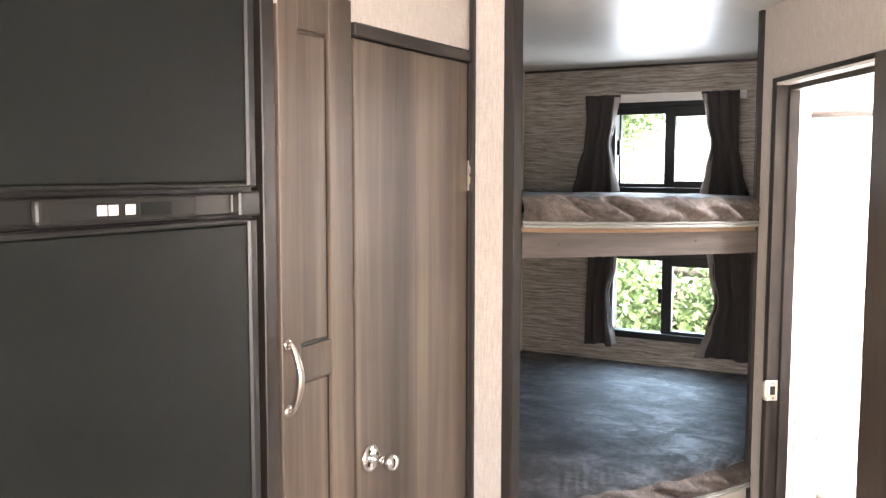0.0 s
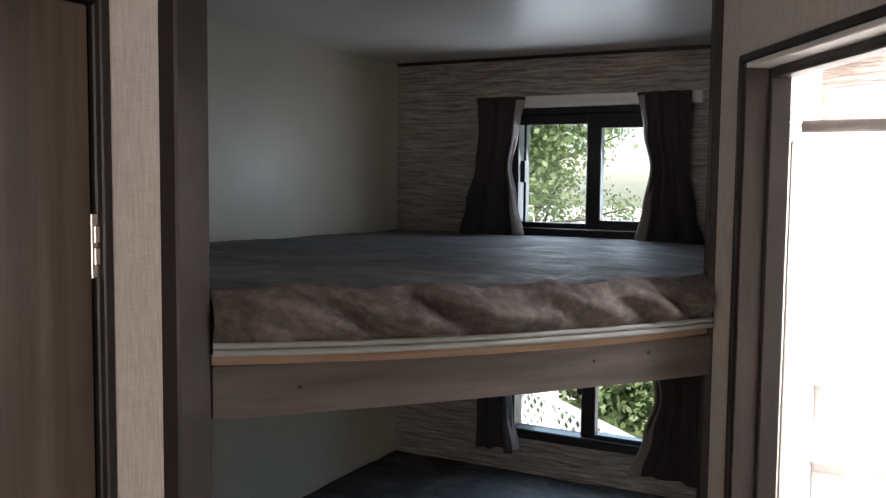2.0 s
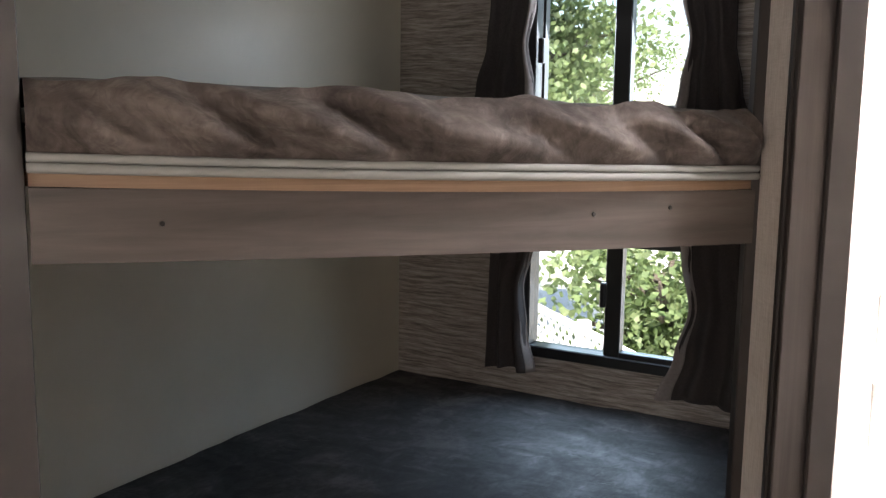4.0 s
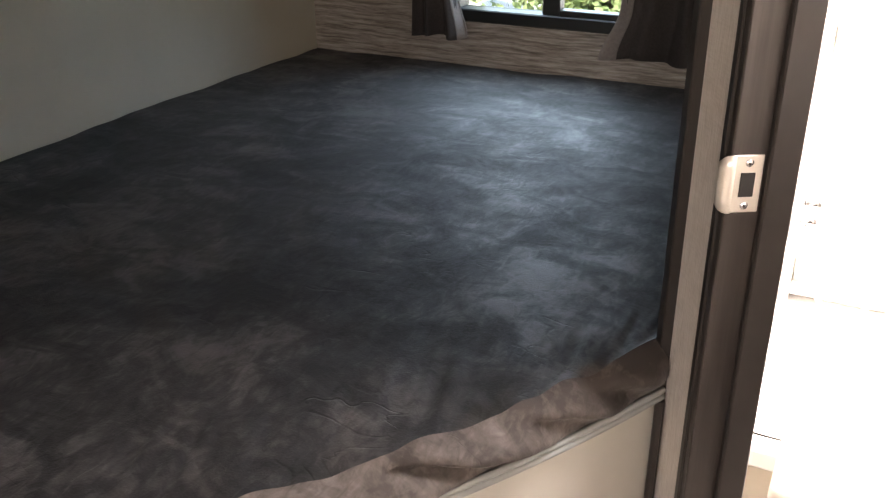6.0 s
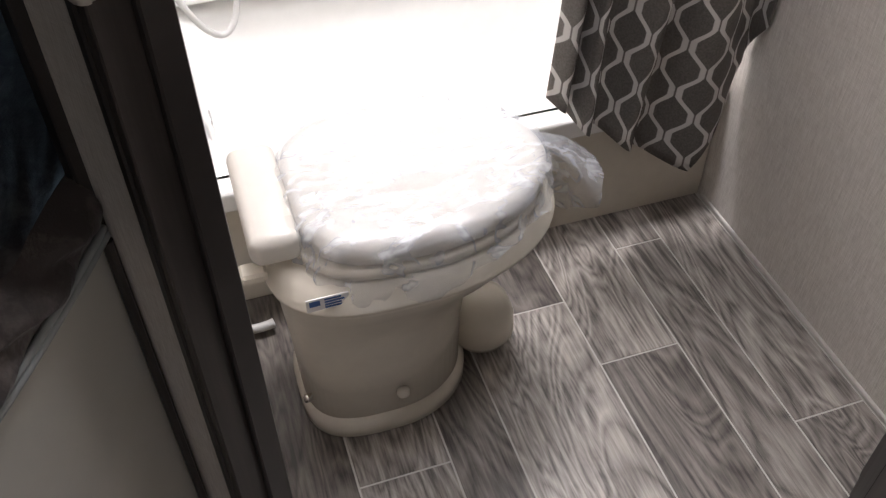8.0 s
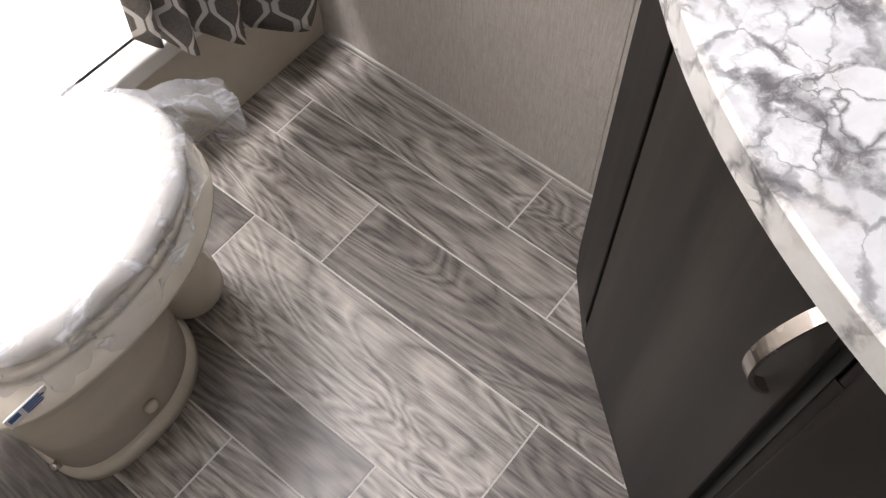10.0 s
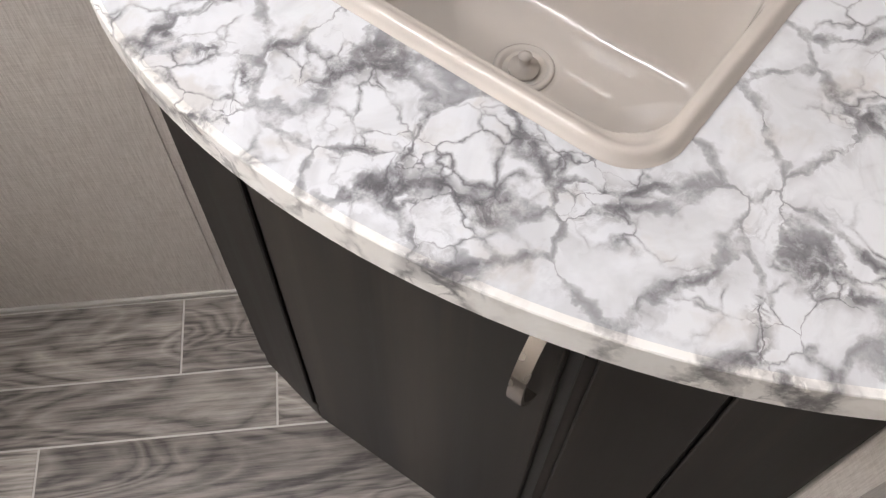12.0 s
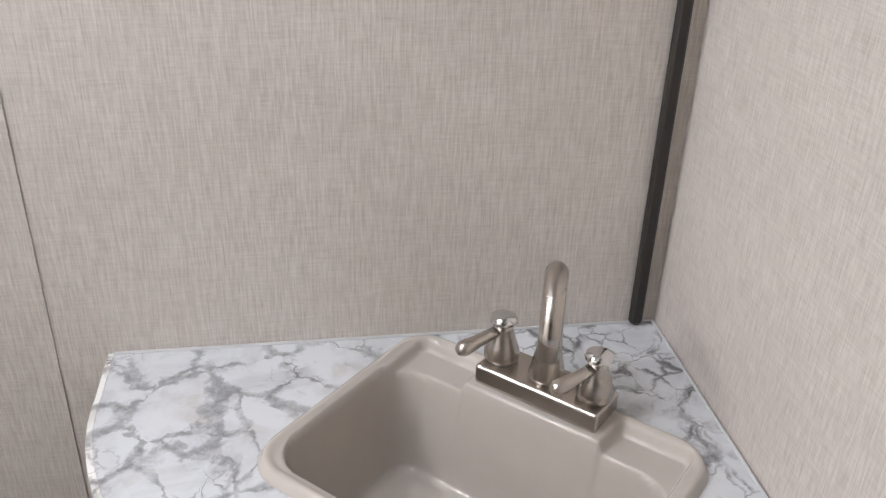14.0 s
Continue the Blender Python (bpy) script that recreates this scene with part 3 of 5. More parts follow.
def mattress(name, z0, front, back, label, wrinkles):
    """A thin mattress with a plush top, a taupe side with drape folds, and piping under it."""
    at = thing(name, (-0.8, 3.2, z0), label, "mattress")
    n = 110
    rnd = random.Random(wrinkles)
    # side wall: bowed, with slanting folds
    ph = [rnd.uniform(0, 6.28) for _ in range(4)]
    rows = []
    for k in range(9):
        v = k / 8
        row = []
        for i, (x, y) in enumerate(bunk_curve(0.0, n)):
            u = i / n
            fold = 0.052 * (abs(math.sin(22 * u + 3.6 * v + ph[0] + 1.2 * math.sin(6 * u))) - 0.5) * (0.35 + math.sin(4 * u + ph[1]) ** 2) + 0.005 * math.sin(47 * u + 9 * v + ph[2])
            bulge = 0.012 * math.sin(math.pi * min(1, v * 1.05)) + fold * math.sin(math.pi * v) * math.sin(math.pi * min(1, u * 12, (1 - u) * 12) / 2) - 0.016 * max(0, v - 0.8) * 5 * v
            cx, cy = x + 0.836 * bulge, y - 0.548 * bulge
            row.append((cx, cy, z0 + 0.008 + (front - z0 - 0.008) * v + (0.003 * math.sin(29 * u + ph[3]) + 0.006 * noise.noise((u * 23, z0 * 7, 0.0))) * v))
        rows.append(row)
    lay = sagging if z0 > 1 else (lambda bm: bm)
    part("side", lay(sheet(rows)), PLUSH_SIDE, at, "taupe plush side with soft folds", smooth=True)
    # top: from the front edge to the rear wall
    edge = rows[-1]
    m = 70
    top = []
    for k in range(m + 1):
        v = k / m
        row = []
        for i, (x, y, z) in enumerate(edge):
            u = i / n
            tx, ty = XL + 0.004 + (XL * -1 - 0.253) * u, YR - 0.004
            px, py = x + (tx - x) * v, y + (ty - y) * v
            level = front + (back - front) * min(1, v * 1.6)
            lump = 0.004 * noise.noise((px * 4, py * 4, z0 * 9)) + 0.0025 * noise.noise((px * 13, py * 13, z0))
            pull = noise.noise((u * 17, v * 3, 7.0)) + 0.6 * noise.noise((u * 37, v * 5, 2.0))
            crease = 0.013 * (0.35 - abs(pull)) * math.exp(-((v - 0.02) / 0.085) ** 2) if z0 < 1 else 0.007 * (abs(math.sin(31 * u + 2.2 * math.sin(11 * u) + 4 * v)) - 0.5) * math.exp(-((v - 0.05) / 0.055) ** 2) * (0.3 + 0.7 * math.sin(3.1 * u) ** 2)
            row.append((px, py, (z if k == 0 else level + (lump + crease) * min(1, v * 14))))
        top.append(row)
    # the triangle between the slanted front and the side wall
    left = [[(XL + 0.004 + (row[0][0] - XL - 0.004) * w / 10, row[0][1] + (max(2.234, row[0][1]) - row[0][1]) * 0, row[0][2]) for w in range(11)] for row in top]
    part("top", lay(sheet([[*l[:-1], *r] for l, r in zip(left, top)])), PLUSH, at, "dark grey brushed plush top", smooth=True)
    part("core", lay(prism([(x - 0.02, y + 0.014) for x, y in bunk_outline(0, 30)], z0 + 0.002, min(front, back) - 0.012)), PLUSH_SIDE, at)
    for dz, r in ((0.0085, 0.004), (0.0, 0.0045)):
        part("piping", lay(tube([(x, y, z0 + dz) for x, y in bunk_curve(0.006, n)], r, 8)), PIPING, at, "grey welt piping", smooth=True)
    return at


def bunk_base():
    at = thing("upper_bunk", (-0.8, 3.2, 1.335), "upper bunk deck with a pine front board", "bunk")
    part("deck", sagging(prism(bunk_outline(-0.003, 30), 1.3905, 1.4025)), PLY, at, "plywood deck with a bare bowed edge")
    curve, inner = bunk_curve(0.004, 30, 0.012), bunk_curve(-0.015, 30, 0.012)
    part("front_board", sagging(prism([*curve, *inner[::-1]], 1.328, 1.390)), BOARD, at, "grey-brown pine front board with screw holes")
    # small black discs drawn for the dark insides of the screw holes
    for u in (4, 21, 25):
        x, y = curve[u]
        part("screw", lathe([(0.0026, 0), (0.0022, 0.0010)], (x + 0.0002, y - 0.0002, 1.362 + 0.004 * (u % 3)), 10, turn=Matrix.Rotation(math.radians(90), 4, Vector((0.548, 0.836, 0)))), BLACK, at)
    low = thing("lower_bunk", (-0.8, 3.2, 0), "lower bunk base with a pale bowed front panel", "bunk")
    part("deck", prism([(x - 0.022, y + 0.014) for x, y in bunk_outline(0, 30)], 0.615, 0.641), BOARD, low)
    c2, i2 = bunk_curve(-0.004, 30), bunk_curve(-0.018, 30)
    part("front_panel", prism([*c2, *i2[::-1]], 0.0, 0.6405), BASE_PANEL, low, "cream smooth front panel")
    p = bunk_curve(0, 30)
    part("edge_trim", tube([(p[-1][0] + 0.003, p[-1][1] - 0.004, 0.002), (p[-1][0] + 0.003, p[-1][1] - 0.004, 0.638)], 0.006, 8), TRIM, low)
    return at


bunk_base()
mattress("mattress", 1.4065, 1.480, 1.450, "thin dark grey plush mattress on the upper bunk", 3)
mattress("mattress", 0.6455, 0.709, 0.722, "thin dark grey plush mattress with rumpled front on the lower bunk", 8)

# ---------------------------------------------------------------- bunk windows and drapes


def bunk_window(name, z0, z1, left, right, latch_left):
    """A two-pane slider; left and right give the bottom and top of each pane's clear glass."""
    at = thing(name, ((WX0 + WX1) / 2, YR, z0), "black-framed sliding window with two clear panes", "window", kind="structure")
    mid = -0.808
    w, d = 0.022, YR - 0.012
    m0, m1 = mid - 0.024, mid + 0.020
    for x0, x1, a, b in ((WX0 - 0.012, WX1 + 0.012, z1 - w, z1 + 0.012), (WX0 - 0.012, WX1 + 0.012, z0 - 0.012, z0 + w - 0.004), (WX0 - 0.012, WX0 + w, z0 + w - 0.004, z1 - w), (WX1 - w, WX1 + 0.012, z0 + w - 0.004, z1 - w)):
        part("window_frame", box(x0, x1, d, YR + 0.05, a, b, 0.003), FRAME, at)
    part("meeting_stile", box(m0, m1, d + 0.008, YR + 0.03, z0 + w - 0.004, z1 - w, 0.003), FRAME, at)
    for x0, x1, (lo, hi), y in ((WX0 + w, m0, left, d + 0.014), (m1, WX1 - w, right, d + 0.004)):
        for a, b in ((z0 + w - 0.004, lo), (hi, z1 - w)):
            if b - a > 0.004:
                part("sash_rail", box(x0, x1, y, YR + 0.026, a, b, 0.002), FRAME, at)
        pane = part("pane", box(x0, x1, y + 0.018, y + 0.021, lo, hi), GLASS, at)
        pane.visible_shadow = False
    lx = WX0 + w + 0.018 if latch_left else m0
    if latch_left:
        part("sash_stile", box(lx - 0.004, lx + 0.004, d + 0.010, YR + 0.024, left[0], left[1], 0.001), FRAME, at)
    zc = (z0 + z1) / 2
    part("latch", box(lx - 0.010, lx + 0.006, d - 0.006, d + 0.012, zc - 0.035, zc + 0.03, 0.003), FRAME, at, "black finger latch")
    return at


bunk_window("window_1", UZ0, UZ1, (1.496, 1.787), (1.507, 1.774), True)
bunk_window("window_2", LZ0, LZ1, (0.862, 1.170), (0.874, 1.149), False)


def drape_rail(z):
    at = thing("curtain_track", (-0.84, YR - 0.02, z), "white plastic curtain track over the bunk window", "curtain track")
    part("track", box(-1.165, -0.50, YR - 0.028, YR - 0.002, z - 0.017, z + 0.017, 0.002), WHITE_PLASTIC, at)
    part("lip", box(-1.165, -0.50, YR - 0.031, YR - 0.028, z - 0.006, z + 0.002, 0.001), WHITE_PLASTIC, at)


def drape(z0, z1, outline, seed, group, label):
    """A short gathered drape; outline gives its inner and outer x from the top to the bottom, lining on the inner edge."""
    rnd = random.Random(seed)
    folds = rnd.uniform(2.6, 3.4)
    ph = rnd.uniform(0, 6)
    at = thing("drape", ((outline[0][0] + outline[0][1]) / 2, YR - 0.04, z0), label, "curtain", group)
    n, m = 64, 34
    rows, lin = [], []
    for k in range(m + 1):
        v = k / m
        f = v * (len(outline) - 1)
        i = min(int(f), len(outline) - 2)
        s = f - i
        s = s * s * (3 - 2 * s)
        a = outline[i][0] + (outline[i + 1][0] - outline[i][0]) * s
        b = outline[i][1] + (outline[i + 1][1] - outline[i][1]) * s
        deep = 0.006 + 0.009 * v
        row, lrow = [], []
        for j in range(n + 1):
            u = j / n
            w = u + 0.02 * math.sin(6.28 * folds * u + 4 * v)
            x = a + (b - a) * w
            y = YR - 0.046 - deep * math.sin(6.283 * folds * u + ph + 1.2 * math.sin(2.2 * v + 3 * u)) - 0.003 * noise.noise((u * 9, v * 5, seed))
            z = z1 + (z0 - z1) * v + 0.004 * math.sin(9 * u + seed) * v
            row.append((x, y, z))
            if u <= 0.15:
                lrow.append((x, y - 0.0015, z))
        rows.append(row)
        lin.append(lrow)
    me = part("cloth", sheet(rows), DRAPE, at, "dark brown-grey gathered cloth", smooth=True)
    sol = me.modifiers.new("thick", "SOLIDIFY")
    sol.thickness = 0.0018
    me = part("lining_edge", sheet(lin), LINING, at, "pale grey lining turned to the front", smooth=True)
    sol = me.modifiers.new("thick", "SOLIDIFY")
    sol.thickness = 0.001
    part("header", tube([(rows[0][j][0], rows[0][j][1] - 0.001, z1 - 0.006) for j in range(n + 1)], 0.005, 6), DRAPE, at)
    return at


drape_rail(1.853)
drape_rail(1.238)
UPL = "short dark gathered drape beside the upper bunk window"
LOL = "short dark gathered drape beside the lower bunk window"
drape(1.450, 1.868, [(-1.012, -1.168), (-1.028, -1.160), (-1.048, -1.165), (-1.030, -1.19), (-1.010, -1.212)], 1, "drapes of the upper bunk window", UPL)
drape(1.440, 1.868, [(-0.672, -0.525), (-0.655, -0.522), (-0.632, -0.520), (-0.648, -0.500), (-0.668, -0.470)], 2, "drapes of the upper bunk window", UPL)
drape(0.795, 1.252, [(-1.004, -1.146), (-1.018, -1.142), (-1.046, -1.145), (-1.036, -1.147), (-1.012, -1.150)], 3, "drapes of the lower bunk window", LOL)
drape(0.785, 1.252, [(-0.642, -0.462), (-0.625, -0.458), (-0.602, -0.455), (-0.630, -0.450), (-0.668, -0.448)], 4, "drapes of the lower bunk window", LOL)

# ---------------------------------------------------------------- closet wall: refrigerator, pantry, closet door
FX = -0.803


def closet_wall():
    # carcass around and above the closet door, pale panel above it
    structure("wall_over_closet", box(FX - 0.03, FX, 1.466, 2.186, 1.836, HT), LINEN, "pale wall panel above the closet door")
    structure("wall_behind_fridge", box(FX - 0.03, FX, YF, 0.78, 0, HT), LINEN, "pale wall panel beside the refrigerator")
    structure("wall_over_fridge", box(FX - 0.03, FX, 0.78, 1.466, 1.90, HT), WOOD, "grey-brown panel above the refrigerator")


def arched_pull(at, name, p, q, out, material, label, r=0.0055):
    """A bowed bar pull between p and q, standing out along the vector out."""
    p, q, out = Vector(p), Vector(q), Vector(out)
    pts = [p, *(p + (q - p) * (i / 12) + out * math.sin(math.pi * (0.12 + 0.76 * i / 12)) for i in range(13)), q]
    rr = [r * 1.35, *(r * (0.8 + 0.55 * math.sin(math.pi * i / 12)) for i in range(13)), r * 1.35]
    h = part(name, tube(pts, r, 12, radii=rr), material, at, label, smooth=True)
    for e in (p, q):
        part("rosette", lathe([(r * 2.0, -0.001), (r * 2.1, 0.002), (r * 1.2, 0.006)], e, 14, turn=Vector((0, 0, 1)).rotation_difference(out.normalized()).to_matrix().to_4x4()), material, h, smooth=True)
    return h


def strap_pull(at, p, q, out, across):
    """A bowed flat strap pull between p and q."""
    p, q, out, across = Vector(p), Vector(q), Vector(out), Vector(across) * 0.0065
    rows = []
    for i in range(21):
        k = i / 20
        lift = math.sin(math.pi * k) ** 0.75
        tangent = ((q - p) + out * math.cos(math.pi * k) * math.pi).normalized()
        thick = tangent.cross(across).normalized() * 0.0022
        c = p + (q - p) * k + out * lift
        rows.append([c - across - thick, c + across - thick, c + across + thick, c - across + thick])
    return part("handle", sheet(rows, closed=True, cap=True), NICKEL, at, "satin nickel flat bow pull")


def closet_door():
    at = thing("door_2", (FX, 1.96, 0), "closed grey-brown wood-grain closet door with chrome knob", "door", kind="structure")
    part("door_slab", box(FX - 0.022, FX, 1.698, 2.166, 0.03, 1.806, 0.002), WOOD, at)
    part("casing", box(FX - 0.022, FX + 0.008, 1.693, 2.186, 1.809, 1.836, 0.003), TRIM, at)
    part("casing", box(FX - 0.022, FX + 0.004, 2.170, 2.1855, 0.0, 1.808, 0.002), TRIM, at)
    knob = part("knob", lathe([(0.021, 0.0), (0.022, 0.004), (0.017, 0.010), (0.008, 0.016), (0.0075, 0.034), (0.012, 0.040), (0.018, 0.048), (0.0185, 0.058), (0.014, 0.066), (0.004, 0.069)], (FX, 1.742, 0.955), 24, turn=Matrix.Rotation(radians(90), 4, "Y")), CHROME, at, "chrome round knob", smooth=True)
    part("rosette", lathe([(0.029, 0.0005), (0.030, 0.004), (0.027, 0.009), (0.018, 0.014)], (FX, 1.742, 0.955), 24, turn=Matrix.Rotation(radians(90), 4, "Y")), CHROME, knob, smooth=True)
    for z in (1.537, 0.32):
        hinge = part("hinge", box(FX + 0.001, FX + 0.0065, 2.160, 2.172, z - 0.037, z + 0.037, 0.001), NICKEL, at, "satin nickel hinge")
        for k in (-0.012, 0.013):
            part("knuckle", box(FX + 0.0065, FX + 0.0085, 2.163, 2.171, z + k - 0.010, z + k + 0.010, 0.001), NICKEL, hinge)


def pantry():
    at = thing("pantry_cabinet", (FX, 1.61, 0), "tall grey-brown pantry cabinet with a panelled door", "cabinet")
    part("body", box(FX - 0.55, FX - 0.022, 1.467, 1.692, 0, 1.90), WOOD, at)
    part("stile", box(FX - 0.021, FX - 0.002, 1.432, 1.466, 0, 1.90, 0.002), TRIM, at, "dark upright stile")
    door = part("door", box(FX - 0.020, FX - 0.008, 1.470, 1.688, 0.06, 1.875), WOOD, at)
    for y0, y1, z0, z1 in ((1.470, 1.524, 0.06, 1.875), (1.616, 1.688, 0.06, 1.875), (1.524, 1.616, 1.80, 1.875), (1.524, 1.616, 1.160, 1.225), (1.524, 1.616, 0.06, 0.13)):
        part("rail", box(FX - 0.008, FX + 0.002, y0, y1, z0, z1, 0.0015), WOOD, door)
    for z0, z1 in ((1.231, 1.794), (0.136, 1.154)):
        part("panel", box(FX - 0.009, FX - 0.003, 1.525, 1.609, z0, z1, 0.002), WOOD, door)
        # the shade of the recess is drawn as black strips along the panel
        part("groove", box(FX - 0.0085, FX - 0.0065, 1.609, 1.616, z0, z1), BLACK, door, "black strip for the shade in the gap beside the panel")
        part("groove", box(FX - 0.0085, FX - 0.0065, 1.524, 1.616, z0 - 0.006, z0), BLACK, door, "black strip for the shade in the gap under the panel")
    arched_pull(door, "handle", (FX + 0.002, 1.484, 1.237), (FX + 0.002, 1.484, 1.115), (0.030, 0, 0), NICKEL, "satin nickel bow handle")


def fridge():
    at = thing("refrigerator", (FX, 1.15, 0.45), "black two-door refrigerator with a dark control band", "refrigerator")
    part("body", box(FX - 0.55, FX - 0.012, 0.788, 1.416, 0.45, 1.88, 0.004), BLACK, at)
    structure("wall_under_fridge", box(FX - 0.03, FX - 0.012, 0.78, 1.430, 0, 0.449), WOOD, "grey-brown panel under the refrigerator")
    for z0, z1, nm in ((1.528, 1.872, "freezer_door"), (0.462, 1.460, "fridge_door")):
        door = part(nm, box(FX - 0.012, FX + 0.002, 0.806, 1.386, z0, z1, 0.003), PANEL_BLACK, at, "black textured door panel")
        part("panel_frame", box(FX - 0.012, FX + 0.006, 1.386, 1.408, z0 - 0.008, z1 + 0.008, 0.004), BLACK, door)
        part("panel_frame", box(FX - 0.012, FX + 0.006, 0.790, 0.806, z0 - 0.008, z1 + 0.008, 0.004), BLACK, door)
        for za, zb in ((z0 - 0.008, z0), (z1, z1 + 0.010)):
            part("panel_frame", box(FX - 0.012, FX + 0.005, 0.806, 1.386, za, zb, 0.003), BLACK, door)
    band = part("control_band", box(FX - 0.010, FX + 0.004, 0.793, 1.408, 1.476, 1.512, 0.003), BLACK, at, "glossy black control band")
    part("handle", box(FX + 0.004, FX + 0.020, 0.978, 1.258, 1.475, 1.512, 0.008, segments=3), BLACK, band, "black control handle")
    part("display", box(FX + 0.0195, FX + 0.0206, 1.144, 1.203, 1.484, 1.503, 0.0004), PANEL_BLACK, band, "dark display strip")
    part("hinge_cap", box(FX + 0.004, FX + 0.012, 1.358, 1.408, 1.473, 1.514, 0.003), BLACK, band, "black hinge cap")
    for k, w in ((1.070, 0.017), (1.089, 0.017), (1.118, 0.018)):
        part("button", box(FX + 0.0185, FX + 0.0212, k, k + w, 1.486, 1.501, 0.001), LABEL_GREY, band, "pale grey button")
    part("end_cap", box(FX + 0.003, FX + 0.008, 1.343, 1.406, 1.478, 1.511, 0.003), BLACK, band)


closet_wall()
closet_door()
pantry()
fridge()

# ---------------------------------------------------------------- bathroom: tub, surround, shower
TUBX0, TUBX1, TUBY = -0.203, XR - 0.002, 3.34


def bathtub():
    at = thing("bathtub", (0.3, 3.6, 0), "small glossy white bathtub with a stepped apron", "bathtub")
    # darker than the white tub: shade on the backlit apron put into its colour
    part("apron", box(TUBX0, TUBX1, TUBY, TUBY + 0.03, 0, 0.2295, 0.003), BONE, at, "apron front, almond for its shade")
    part("apron_lip", box(TUBX0, TUBX1, TUBY - 0.016, TUBY + 0.03, 0.230, 0.2735, 0.008, segments=3), WHITE, at)
    cx, cy = (TUBX0 + TUBX1) / 2, (TUBY + 0.03 + YR) / 2
    hx, hy = (TUBX1 - TUBX0) / 2, (YR - TUBY - 0.03) / 2 - 0.001
    rows = [ring(cx, cy, z, hx - a, hy - b, 64, p) for z, a, b, p in ((0.2735, 0.0, 0.0, 60), (0.2738, 0.03, 0.018, 14), (0.268, 0.043, 0.030, 10), (0.24, 0.052, 0.038, 8), (0.10, 0.085, 0.065, 6), (0.075, 0.11, 0.09, 5), (0.066, 0.16, 0.13, 4), (0.064, 0.4, 0.2, 3))]
    bm = sheet(rows, closed=True)
    bm.faces.new([bm.verts[len(bm.verts) - 64 + i] for i in range(64)]) if bm.verts.ensure_lookup_table() is None else None
    part("basin", bm, WHITE, at, smooth=True)
    part("overflow_plate", lathe([(0.028, 0), (0.027, 0.004), (0.01, 0.006)], (TUBX0 + 0.075, 3.64, 0.19), 20, turn=Matrix.Rotation(radians(90), 4, "Y")), CHROME, at, smooth=True)
    return at


def surround():
    at = thing("shower_surround", (0.3, YR, 0.27), "white moulded shower wall panels with shallow ledges", "shower surround")
    t = 0.012
    part("back_panel", box(TUBX0 + t, TUBX1 - t, YR - t - 0.002, YR - 0.002, 0.274, 1.75, 0.003), WHITE, at)
    part("side_panel", box(TUBX0, TUBX0 + t, TUBY + 0.03, YR - 0.002, 0.274, 1.75, 0.003), WHITE, at)
    part("side_panel", box(TUBX1 - t, TUBX1, TUBY + 0.03, YR - 0.002, 0.274, 1.75, 0.003), WHITE, at)
    for z in (0.30, 0.392, 0.90, 1.10):
        part("ledge", box(TUBX0 + t, TUBX1 - t, YR - 0.062, YR - t - 0.002, z, z + 0.014, 0.005, segments=2), WHITE, at)
    for z in (0.486, 0.58, 0.674, 0.768, 0.862):
        part("rib", box(TUBX0 + t, TUBX1 - t, YR - 0.017, YR - t - 0.002, z, z + 0.004, 0.001), WHITE, at)
    for k in range(1, 7):
        x = TUBX0 + k * 0.144
        part("rib", box(x, x + 0.004, YR - 0.017, YR - t - 0.002, 0.41, 0.89, 0.001), WHITE, at)


def shower_fittings():
    rod = thing("shower_rod", (0.3, 3.325, 1.728), "grey metal shower curtain rod", "rod")
    part("bar", tube([(TUBX0 + 0.004, 3.325, 1.728), (XR - 0.004, 3.325, 1.728)], 0.0125, 16), ROD, rod, smooth=True)
    for x, s in ((TUBX0 + 0.001, 1), (XR - 0.001, -1)):
        part("flange", lathe([(0.030, 0), (0.029, 0.004), (0.018, 0.012), (0.016, 0.022)], (x, 3.325, 1.728), 20, turn=Matrix.Rotation(radians(90 * s), 4, "Y")), CHROME, rod, smooth=True)
    valve = thing("shower_valve", (TUBX0 + 0.012, 3.62, 0.6), "chrome shower valve with a hanging grey hose", "faucet")
    part("plate", box(TUBX0 + 0.0125, TUBX0 + 0.028, 3.55, 3.69, 0.58, 0.64, 0.006, segments=2), CHROME, valve)
    for y in (3.575, 3.665):
        part("handle", lathe([(0.018, 0), (0.020, 0.012), (0.013, 0.03), (0.006, 0.034)], (TUBX0 + 0.028, y, 0.61), 16, turn=Matrix.Rotation(radians(90), 4, "Y")), CHROME, valve, smooth=True)
    part("hose", tube(bez((TUBX0 + 0.03, 3.62, 0.60), (TUBX0 + 0.10, 3.60, 0.28), (TUBX0 + 0.22, 3.66, 0.30), (TUBX0 + 0.16, 3.70, 0.70), 24) + bez((TUBX0 + 0.16, 3.70, 0.70), (TUBX0 + 0.10, 3.74, 1.0), (TUBX0 + 0.05, 3.74, 1.2), (TUBX0 + 0.03, 3.74, 1.45), 12)[1:], 0.006, 8), HOSE, valve, smooth=True)
    part("hand_shower", lathe([(0.010, 0), (0.011, 0.12), (0.028, 0.14), (0.030, 0.16), (0.02, 0.17)], (TUBX0 + 0.04, 3.74, 1.44), 16, turn=Matrix.Rotation(radians(25), 4, "Y")), WHITE_PLASTIC, valve, smooth=True)


